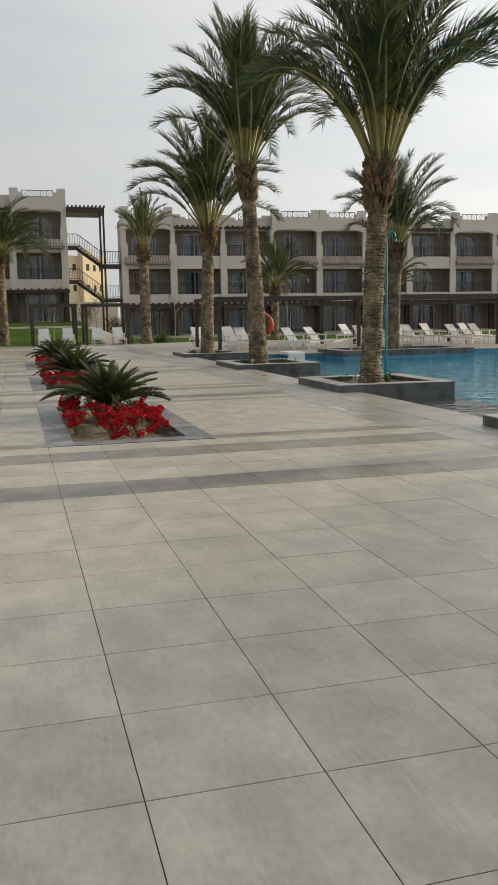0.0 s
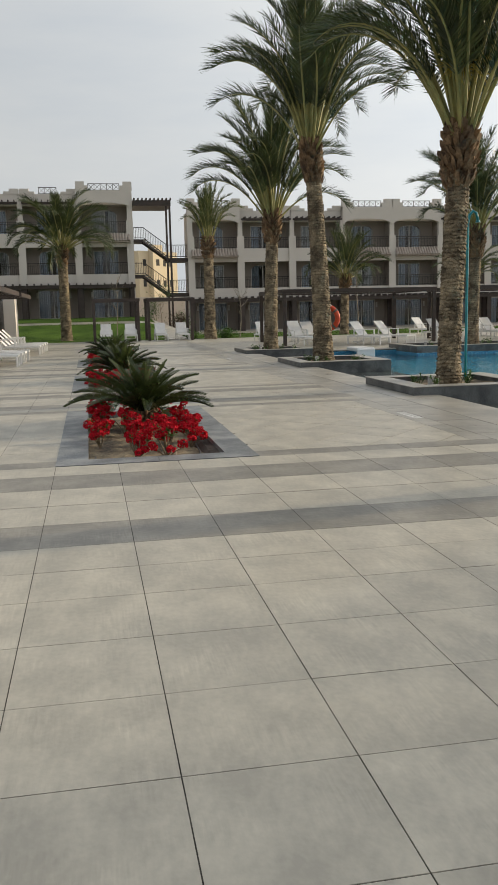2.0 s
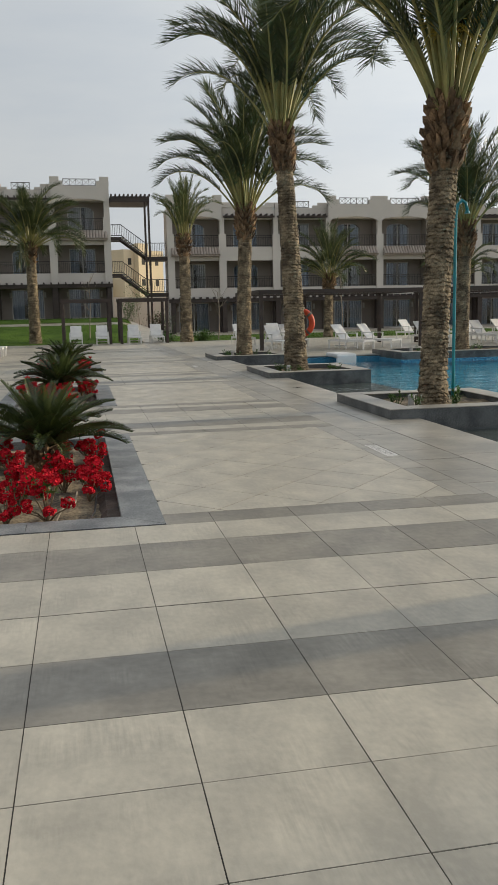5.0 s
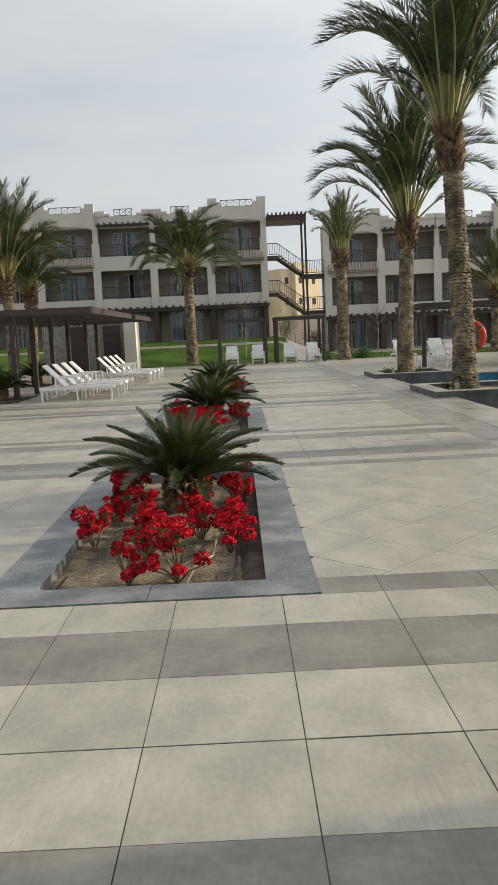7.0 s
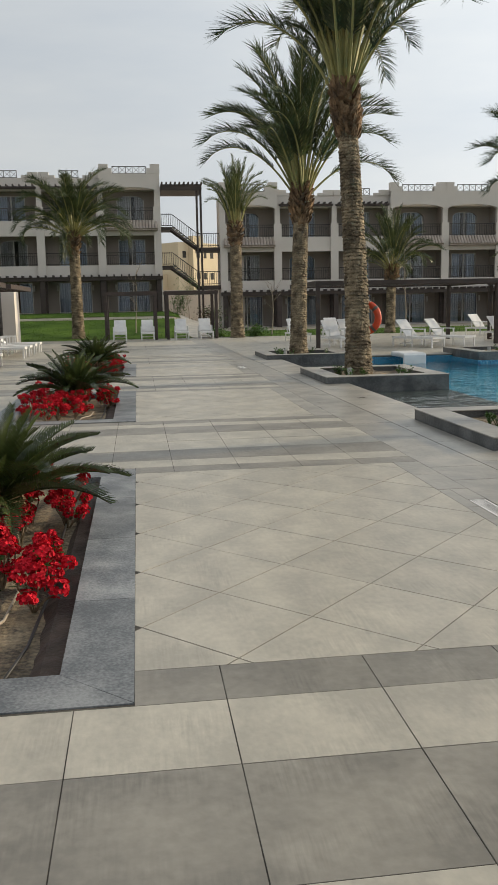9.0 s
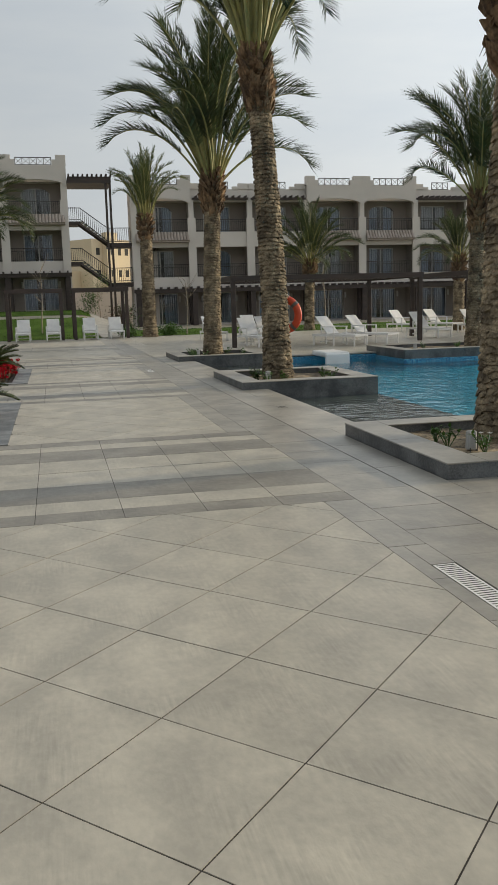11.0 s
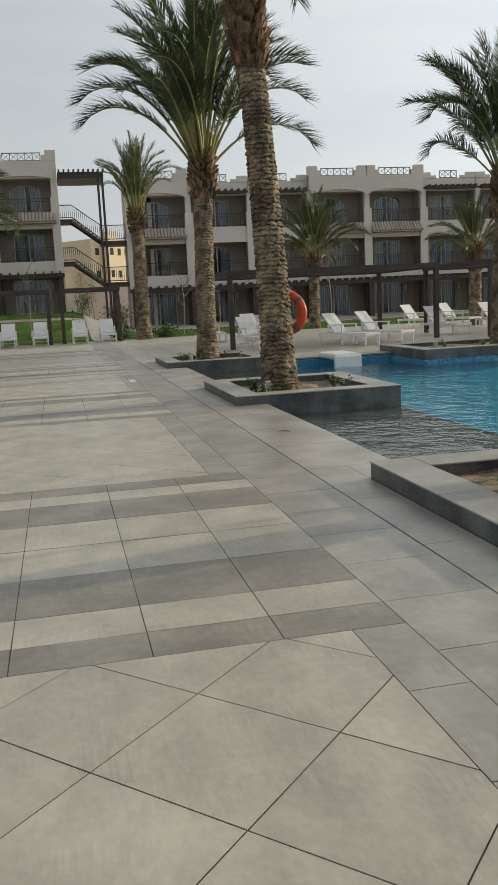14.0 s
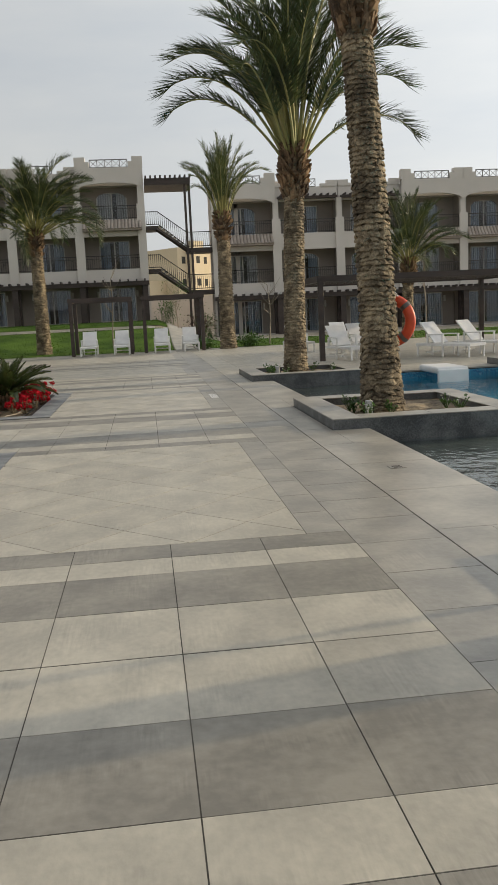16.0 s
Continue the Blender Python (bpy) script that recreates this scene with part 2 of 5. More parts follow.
def leaf_material(name, base, dark, rough=0.45, glow=0.25):
    """Leaf: two-tone, a little light passing through."""
    m = material(name, base, dark, rough, 1.5, 25, 0.0, spread=0.2, fine_amount=0.4)
    n, l = m.node_tree.nodes, m.node_tree.links
    b = n["Principled BSDF"]
    tr = n.new("ShaderNodeBsdfTranslucent")
    mx = n.new("ShaderNodeMixShader")
    mx.inputs[0].default_value = glow
    l.new(b.inputs["Base Color"].links[0].from_socket, tr.inputs["Color"])
    l.new(b.outputs[0], mx.inputs[1])
    l.new(tr.outputs[0], mx.inputs[2])
    l.new(mx.outputs[0], n["Material Output"].inputs["Surface"])
    return m


M_FROND = leaf_material("date_palm_leaf", (0.098, 0.125, 0.045), (0.03, 0.043, 0.016), 0.34, 0.32)
M_FROND_Y = leaf_material("young_palm_leaf", (0.15, 0.17, 0.06), (0.06, 0.085, 0.03), 0.45)
M_SAGO = leaf_material("sago_leaf", (0.085, 0.11, 0.032), (0.018, 0.03, 0.01), 0.26, 0.12)
M_LEAF = leaf_material("green_leaf", (0.10, 0.19, 0.035), (0.04, 0.09, 0.02), 0.45)

M_GLASS = bpy.data.materials.new("window_glass")
M_GLASS.use_nodes = True
_n, _l = M_GLASS.node_tree.nodes, M_GLASS.node_tree.links
_b = _n["Principled BSDF"]
_b.inputs["Base Color"].default_value = (0.86, 0.89, 0.91, 1)
_b.inputs["Roughness"].default_value = 0.02
_b.inputs["Transmission Weight"].default_value = 1.0
_b.inputs["IOR"].default_value = 1.5

M_WATER.use_nodes = True
_n, _l = M_WATER.node_tree.nodes, M_WATER.node_tree.links
_b = _n["Principled BSDF"]
_b.inputs["Base Color"].default_value = (0.70, 0.90, 0.97, 1)
_b.inputs["Roughness"].default_value = 0.03
_b.inputs["Transmission Weight"].default_value = 1.0
_b.inputs["IOR"].default_value = 1.33
_g = _n.new("ShaderNodeNewGeometry")
_w1 = _n.new("ShaderNodeTexNoise")
_w1.inputs["Scale"].default_value = 2.6
_w1.inputs["Detail"].default_value = 3
_w2 = _n.new("ShaderNodeTexNoise")
_w2.inputs["Scale"].default_value = 9.0
_ws = _n.new("ShaderNodeMath")
_ws.operation = "MULTIPLY_ADD"
_ws.inputs[1].default_value = 0.35
_bp = _n.new("ShaderNodeBump")
_bp.inputs["Strength"].default_value = 0.5
_bp.inputs["Distance"].default_value = 0.06
_l.new(_g.outputs["Position"], _w1.inputs["Vector"])
_l.new(_g.outputs["Position"], _w2.inputs["Vector"])
_l.new(_w2.outputs["Fac"], _ws.inputs[0])
_l.new(_w1.outputs["Fac"], _ws.inputs[2])
_l.new(_ws.outputs[0], _bp.inputs["Height"])
_l.new(_bp.outputs["Normal"], _b.inputs["Normal"])


# ---- builders ----
def box(bm, x0, x1, y0, y1, z0, z1):
    v = [bm.verts.new(p) for p in ((x0, y0, z0), (x1, y0, z0), (x1, y1, z0), (x0, y1, z0), (x0, y0, z1), (x1, y0, z1), (x1, y1, z1), (x0, y1, z1))]
    for f in ((3, 2, 1, 0), (4, 5, 6, 7), (0, 1, 5, 4), (1, 2, 6, 5), (2, 3, 7, 6), (3, 0, 4, 7)):
        bm.faces.new([v[i] for i in f])
    return bm


def boxes(*dims):
    bm = bmesh.new()
    for d in dims:
        box(bm, *d)
    return bm


def soft_box(x0, x1, y0, y1, z0, z1, r=0.01, seg=1):
    bm = boxes((x0, x1, y0, y1, z0, z1))
    bmesh.ops.bevel(bm, geom=bm.edges[:], offset=r, segments=seg, affect="EDGES", profile=0.5)
    return bm


def tube(bm, pts, radii, n=6, cap=True):
    """A tube along points; radii: one or one for each point."""
    pts = [Vector(p) for p in pts]
    if not isinstance(radii, (list, tuple)):
        radii = [radii] * len(pts)
    rings = []
    for i, p in enumerate(pts):
        d = (pts[min(i + 1, len(pts) - 1)] - pts[max(i - 1, 0)]).normalized()
        u = d.cross(Vector((0.0, 0.0, 1.0)))
        if u.length < 0.05:
            u = d.cross(Vector((0.0, 1.0, 0.0)))
        u.normalize()
        w = d.cross(u)
        rings.append([bm.verts.new(p + (u * math.cos(a) + w * math.sin(a)) * radii[i]) for a in [2 * math.pi * k / n for k in range(n)]])
    for a, b in zip(rings, rings[1:]):
        for k in range(n):
            bm.faces.new((a[k], a[(k + 1) % n], b[(k + 1) % n], b[k]))
    if cap:
        bm.faces.new(rings[0])
        bm.faces.new(rings[-1])
    return bm


def mesh_of(name, bm, mat, smooth=False):
    bmesh.ops.recalc_face_normals(bm, faces=bm.faces[:])
    me = bpy.data.meshes.new(name)
    bm.to_mesh(me)
    bm.free()
    me.materials.append(mat)
    if smooth:
        me.polygons.foreach_set("use_smooth", [True] * len(me.polygons))
    return me


def part(name, bm, mat, parent=None, label="", smooth=False):
    """One mesh object under a thing or a part. bm: a bmesh or a mesh that exists."""
    me = bm if isinstance(bm, bpy.types.Mesh) else mesh_of(name, bm, mat, smooth)
    ob = new(name, me)
    ob.parent = parent
    if label:
        ob["label"] = label
    return ob


def thing(name, label, category, group="", kind="", m=None):
    ob = new(name)
    ob.empty_display_size = 0.2
    tagged(ob, label, category, group, kind)
    if m is not None:
        ob.matrix_basis = m
    return ob


def sheet(name, verts, faces, mat):
    me = bpy.data.meshes.new(name)
    me.from_pydata(verts, [], faces)
    me.materials.append(mat)
    me.update()
    return me


# ---- ground, lawn ----
DECK_END = 47.6
POOL = (6.35, 44.0, -12.0, 30.2)     # x0, x1, y0, y1 of the basin
WATER_Z = -0.17


def rise(x, y):
    """Height of the ground: the lawn climbs to the higher building."""
    k = min(1.0, max(0.0, (y - 49.0) / 13.0))
    k = k * k * (3 - 2 * k)
    side = min(1.0, max(0.0, (7.6 - x) / 3.0))
    return 1.2 * k * side


def build_ground():
    xs = sorted({-3000, -400, -120, -60, -40, POOL[0], POOL[1], 70, 120, 400, 3000} | {float(v) for v in range(-30, 60, 2)} | {4.6, 5.2, 5.8, 6.8, 7.2, 7.6})
    ys = sorted({-3000, -400, -60, POOL[2], POOL[3], 100, 160, 400, 3000} | {float(v) for v in range(-10, 80, 2)})
    verts, faces, at = [], [], {}
    for i, x in enumerate(xs):
        for j, y in enumerate(ys):
            at[i, j] = len(verts)
            verts.append((x, y, rise(x, y) - (0.05 if y > 47 else 0.16)))
    for i in range(len(xs) - 1):
        for j in range(len(ys) - 1):
            cx, cy = (xs[i] + xs[i + 1]) / 2, (ys[j] + ys[j + 1]) / 2
            if POOL[0] < cx < POOL[1] and POOL[2] < cy < POOL[3]:
                continue
            faces.append((at[i, j], at[i + 1, j], at[i + 1, j + 1], at[i, j + 1]))
    tagged(new("ground", sheet("ground", verts, faces, M_SAND)), "dry sandy ground around the hotel", "ground", kind="structure")


build_ground()


def build_lawn(x0, x1, y0, y1, step=0.5):
    verts, faces, at = [], [], {}
    nx, ny = int((x1 - x0) / step) + 1, int((y1 - y0) / step) + 1
    for i in range(nx):
        for j in range(ny):
            x, y = x0 + i * step, y0 + j * step
            at[i, j] = len(verts)
            verts.append((x, y, rise(x, y) + 0.0 + 0.02 * noise.noise((x * 0.9, y * 0.9, 0))))
    for i in range(nx - 1):
        for j in range(ny - 1):
            faces.append((at[i, j], at[i + 1, j], at[i + 1, j + 1], at[i, j + 1]))
    ob = tagged(new("lawn", sheet("lawn", verts, faces, M_GRASS)), "mown green lawn sloping up to the building", "lawn", kind="structure")
    rnd = random.Random(4)
    gv, gf = [], []
    for _ in range(int((x1 - x0) * (y1 - y0) * 40)):
        x, y = rnd.uniform(x0, x1), rnd.uniform(y0, y1)
        a, h, w = rnd.uniform(0, 6.28), rnd.uniform(0.03, 0.09), rnd.uniform(0.012, 0.03)
        z, k = rise(x, y) - 0.02, len(gv)
        gv += [(x - w * math.cos(a), y - w * math.sin(a), z), (x + w * math.cos(a), y + w * math.sin(a), z), (x + rnd.uniform(-0.03, 0.03), y + rnd.uniform(-0.03, 0.03), z + h)]
        gf.append((k, k + 1, k + 2))
    tagged(new("grass", sheet("grass", gv, gf, M_GRASS)), "short green grass blades on the lawn", "grass", kind="stuff")


build_lawn(-34.0, 5.0, 47.7, 57.4)
build_lawn(-34.0, 5.0, 58.4, 65.5)
build_lawn(6.6, 46.0, 47.7, 57.4)
# garden path between the lawn strips
verts = [(x, y, rise(x, y) + 0.012) for y in [47.7 + 0.6 * k for k in range(30)] for x in (5.05, 5.4, 5.8, 6.2, 6.5)]
tagged(new("garden_ramp", sheet("garden_ramp", verts, [(5 * i + j, 5 * i + j + 1, 5 * i + j + 6, 5 * i + j + 5) for i in range(29) for j in range(4)], M_COPING)), "pale stone path that climbs to the outdoor stair", "path", kind="structure")
verts = [(x, y, rise(x, y) - 0.01) for x in (-34, -20, 0, 4, 5, 5.8, 6.4, 7, 7.6, 9, 20, 46) for y in (57.4, 57.9, 58.4)]
tagged(new("path", sheet("path", verts, [(3 * i + j, 3 * i + 3 + j, 3 * i + 4 + j, 3 * i + 1 + j) for i in range(11) for j in range(2)], M_COPING)), "pale paved garden path across the lawn", "path", kind="structure")


# ---- pool ----
def mosaic_material():
    m = material("waterline_mosaic", (0.05, 0.30, 0.48), (0.02, 0.15, 0.30), 0.3, 3, 30, 0.0)
    n, l = m.node_tree.nodes, m.node_tree.links
    geo = n.new("ShaderNodeNewGeometry")
    vor = n.new("ShaderNodeTexVoronoi")
    vor.inputs["Scale"].default_value = 42
    vor.inputs["Randomness"].default_value = 0.5
    l.new(geo.outputs["Position"], vor.inputs["Vector"])
    ramp = n.new("ShaderNodeValToRGB")
    ramp.color_ramp.interpolation = "CONSTANT"
    ramp.color_ramp.elements[0].color = (0.02, 0.12, 0.25, 1)
    ramp.color_ramp.elements[1].position = 0.42
    ramp.color_ramp.elements[1].color = (0.06, 0.30, 0.46, 1)
    e = ramp.color_ramp.elements.new(0.78)
    e.color = (0.22, 0.42, 0.52, 1)
    l.new(vor.outputs["Color"], ramp.inputs["Fac"])
    l.new(ramp.outputs["Color"], n["Principled BSDF"].inputs["Base Color"])
    return m


M_MOSAIC = mosaic_material()


def build_pool():
    x0, x1, y0, y1 = POOL
    shelf = 8.4
    pool = thing("pool", "blue-tiled swimming pool with a grey shallow ledge", "pool", kind="structure")
    part("basin", boxes((shelf, x1, y0, y1, -1.55, -1.4), (x1, x1 + 0.3, y0, y1, -1.5, -0.05), (x0, x1, y0 - 0.3, y0, -1.5, -0.05), (shelf, x1, y1, y1 + 0.3, -1.5, -0.06)), M_POOL, pool)
    part("ledge", boxes((x0, shelf, y0, y1, -0.42, -0.34), (shelf - 0.12, shelf, y0, y1, -1.5, -0.42), (x0 - 0.05, x0, y0, y1, -0.6, -0.035), (x0, shelf, y1, y1 + 0.3, -0.6, -0.06)), M_SHELF, pool, "shallow grey stone ledge under water")
    for d in ((shelf, 11.59, y1 - 0.015, y1 - 0.002, -0.4, -0.05), (17.01, x1, y1 - 0.015, y1 - 0.002, -0.4, -0.05), (11.59, 17.01, 28.17, 28.19, -0.4, -0.085), (11.57, 11.59, 28.17, y1, -0.4, -0.085)):
        part("waterline", boxes(d), M_MOSAIC, pool, "blue and white waterline mosaic")
    w = sheet("water", [(x0, y0, WATER_Z), (x1, y0, WATER_Z), (x1, y1, WATER_Z), (x0, y1, WATER_Z)], [(0, 1, 2, 3)], M_WATER)
    ob = tagged(new("water", w), "rippled blue pool water", "water", kind="structure")
    ob.visible_shadow = False


build_pool()


def soil_sheet(x0, x1, y0, y1, z, amp, seed):
    n = 14
    verts = [(x0 + (x1 - x0) * i / n, y0 + (y1 - y0) * j / n, z + amp * noise.noise((i * 0.6 + seed, j * 0.6, seed))) for i in range(n + 1) for j in range(n + 1)]
    faces = [(i * (n + 1) + j, (i + 1) * (n + 1) + j, (i + 1) * (n + 1) + j + 1, i * (n + 1) + j + 1) for i in range(n) for j in range(n)]
    return sheet("soil", verts, faces, M_SOIL)


def sprig(rnd):
    """A low plant: a few stems with small leaves."""
    bm = bmesh.new()
    for _ in range(7):
        a, t = rnd.uniform(0, 6.28), rnd.uniform(0.2, 0.9)
        h = rnd.uniform(0.08, 0.2)
        tip = Vector((math.cos(a) * t * h, math.sin(a) * t * h, h))
        tube(bm, [(0, 0, -0.02), tip * 0.6, tip], [0.006, 0.005, 0.003], 4)
        for _ in range(7):
            p = tip * rnd.uniform(0.45, 1.05)
            leaf_blade(bm, p, Vector((rnd.uniform(-1, 1), rnd.uniform(-1, 1), rnd.uniform(-0.2, 0.9))), rnd.uniform(0.04, 0.07), 0.018)
    return bm


def leaf_blade(bm, p, d, length, width):
    """A folded blade of four triangles."""
    d = d.normalized()
    s = d.cross(Vector((0, 0, 1)))
    s = s.normalized() if s.length > 0.01 else Vector((1, 0, 0))
    up = s.cross(d)
    a, b = bm.verts.new(p), bm.verts.new(p + d * length)
    m = bm.verts.new(p + d * length * 0.45 - up * width * 0.25)
    l, r = bm.verts.new(p + d * length * 0.4 + s * width), bm.verts.new(p + d * length * 0.4 - s * width)
    bm.faces.new((a, m, l)), bm.faces.new((m, b, l)), bm.faces.new((a, r, m)), bm.faces.new((m, r, b))


def white_flower(rnd):
    """Five round petals about a point, above the seedling's leaves."""
    bm = bmesh.new()
    c = Vector((rnd.uniform(-0.07, 0.07), rnd.uniform(-0.07, 0.07), rnd.uniform(0.13, 0.2)))
    tube(bm, [(0, 0, 0), c * 0.6, c], 0.003, 4)
    for i in range(5):
        a = 1.2566 * i
        leaf_blade(bm, c, Vector((math.cos(a), math.sin(a), 0.5)), 0.032, 0.014)
    return bm


def pool_planter(x0, x1, y0, y1, top=0.14, seed=0):
    """Raised granite planter at the pool: wall ring, coping slabs, soil."""
    label = "low dark granite tree planter beside the pool"
    pl = thing("pool_planter", label, "planter", "tree planters along the pool")
    w = 0.36
    for d in ((x0 + 0.01, x1 - 0.01, y0 + 0.01, y0 + w - 0.02), (x0 + 0.01, x1 - 0.01, y1 - w + 0.02, y1 - 0.01), (x0 + 0.01, x0 + w - 0.02, y0 + w - 0.02, y1 - w + 0.02), (x1 - w + 0.02, x1 - 0.01, y0 + w - 0.02, y1 - w + 0.02)):
        part("wall_slab", boxes((*d, -0.9, top - 0.014)), M_GRANITE_WALL, pl, "dark speckled granite facing")
    spans = []
    half = (y0 + y1) / 2
    for a, b in ((y0, half), (half, y1)):
        spans += [(x0, x0 + w, a + 0.002, b - 0.002), (x1 - w, x1, a + 0.002, b - 0.002)]
    mid = (x0 + x1) / 2
    for a, b in ((x0 + w, mid), (mid, x1 - w)):
        spans += [(a + 0.002, b - 0.002, y0, y0 + w), (a + 0.002, b - 0.002, y1 - w, y1)]
    for a, b, c, d in spans:
        part("coping_slab", soft_box(a, b, c, d, top - 0.014, top, 0.004), M_COPING, pl, "pale grey stone coping")
    s = part("soil", soil_sheet(x0 + w - 0.02, x1 - w + 0.02, y0 + w - 0.02, y1 - w + 0.02, top - 0.1, 0.05, seed), M_SOIL, pl, "sandy soil")
    rnd = random.Random(seed)
    for k in range(7):
        px, py = rnd.uniform(x0 + w + 0.1, x1 - w - 0.1), rnd.uniform(y0 + w + 0.1, y1 - w - 0.1)
        if (px - (x0 + x1) / 2) ** 2 + (py - (y0 + y1) / 2) ** 2 < 0.2:
            px = x0 + w + 0.2
        p = tagged(new("seedling", mesh_of("seedling", sprig(rnd), M_LEAF)), "small green seedling in sandy soil", "plant", "seedlings in the planters")
        p.matrix_basis = pose(px, py, top - 0.09, 0, 0, rnd.uniform(0, 360))
        if k % 2 == 0:
            for _ in range(2):
                part("flower", white_flower(rnd), M_PETAL, p, "small white flower")
    lamp = thing("garden_light", "grey plastic garden light box on a stake", "garden light", "garden lights", m=pose(x0 + w + 0.32, y0 + w + 0.55, top - 0.1))
    part("stake", boxes((0.045, 0.065, -0.01, 0.01, -0.1, 0.19)), M_METAL, lamp)
    part("box", soft_box(-0.045, 0.045, -0.035, 0.035, 0.02, 0.2, 0.012), M_PLASTIC, lamp)
    cable = bmesh.new()
    tube(cable, [(-0.02, -0.03, 0.04), (-0.05, -0.09, 0.01), (-0.1, -0.12, 0.015), (-0.2, -0.1, 0.01)], 0.006, 5)
    part("cable", cable, M_HOSE, lamp)
    return pl


pool_planter(5.93, 8.38, 6.45, 9.0, 0.14, 1)
pool_planter(5.93, 8.38, 14.12, 16.66, 0.14, 2)
pool_planter(5.93, 8.38, 21.85, 24.6, 0.13, 3)
pool_planter(5.93, 8.38, 29.5, 32.0, 0.13, 4)
pool_planter(11.6, 17.0, 28.2, 31.0, 0.15, 5)


# ---- palms ----
def frond_mesh(name, length, droop, spread_deg, leaf_len, seed, mat, n=78, bare=0.2, width=0.013, limp=0.22):
    """A feather leaf along +x, bare at its foot, that bends down towards its tip: stalk and paired leaflets, one mesh."""
    rnd = random.Random(seed)
    bm = bmesh.new()
    pts, a, steps = [Vector((0, 0, 0))], 0.0, 16
    weights = [(0.08 + (i / steps) ** 1.7) for i in range(steps)]
    side_bend = rnd.uniform(-0.05, 0.05)
    for i in range(steps):
        a -= radians(droop) * weights[i] / sum(weights)
        pts.append(pts[-1] + Vector((math.cos(a), side_bend * i / steps, math.sin(a))).normalized() * (length / steps))
    tube(bm, pts, [(0.036 * (1 - i / steps) ** 0.8 + 0.004) * length / 3.6 for i in range(steps + 1)], 5)
    for f in bm.faces:
        f.material_index = 1

    def along(u):
        k = min(int(u * steps), steps - 1)
        return pts[k].lerp(pts[k + 1], u * steps - k), (pts[k + 1] - pts[k]).normalized()
    for i in range(n):
        u = bare + (1 - bare) * (i + 0.5) / n
        p, d = along(u)
        q = (u - bare) / (1 - bare)
        for side in (-1, 1):
            if rnd.random() < 0.05:
                continue
            size = leaf_len * (0.45 + 0.62 * math.sin(math.pi * min(1.0, 0.1 + 0.78 * q))) * rnd.uniform(0.8, 1.12)
            ang = radians(spread_deg) * (1.1 - 0.5 * q) + rnd.uniform(-0.12, 0.12)
            up = Vector((-d.z, 0, d.x))
            v = (d * math.cos(ang) + Vector((0, side, 0)) * math.sin(ang) * 0.9 + up * (0.36 + rnd.uniform(-0.28, 0.22))).normalized()
            midp = p + v * size * 0.5
            tip = p + v * size + Vector((0, 0, -1)) * limp * size * rnd.uniform(0.3, 1.6)
            wv = d.lerp(up, rnd.uniform(-0.3, 0.5)).normalized() * width * rnd.uniform(0.8, 1.25)
            c = [bm.verts.new(x) for x in (p - wv * 0.6, p + wv * 0.6, midp - wv, midp + wv, tip)]
            bm.faces.new((c[0], c[1], c[3], c[2]))
            bm.faces.new((c[2], c[3], c[4]))
    me = mesh_of(name, bm, mat)
    me.materials.append(M_STALK)
    return me


FRONDS = [frond_mesh("frond", 3.6, d, 48, 0.58, k, M_FROND, 124, 0.31, 0.0145) for k, d in enumerate((20, 42, 64, 84, 104, 122))]
FRONDS_Y = [frond_mesh("frond", 3.6, d, 40, 0.5, 20 + k, M_FROND_Y, 84, 0.3, 0.019) for k, d in enumerate((10, 35, 70, 100))]


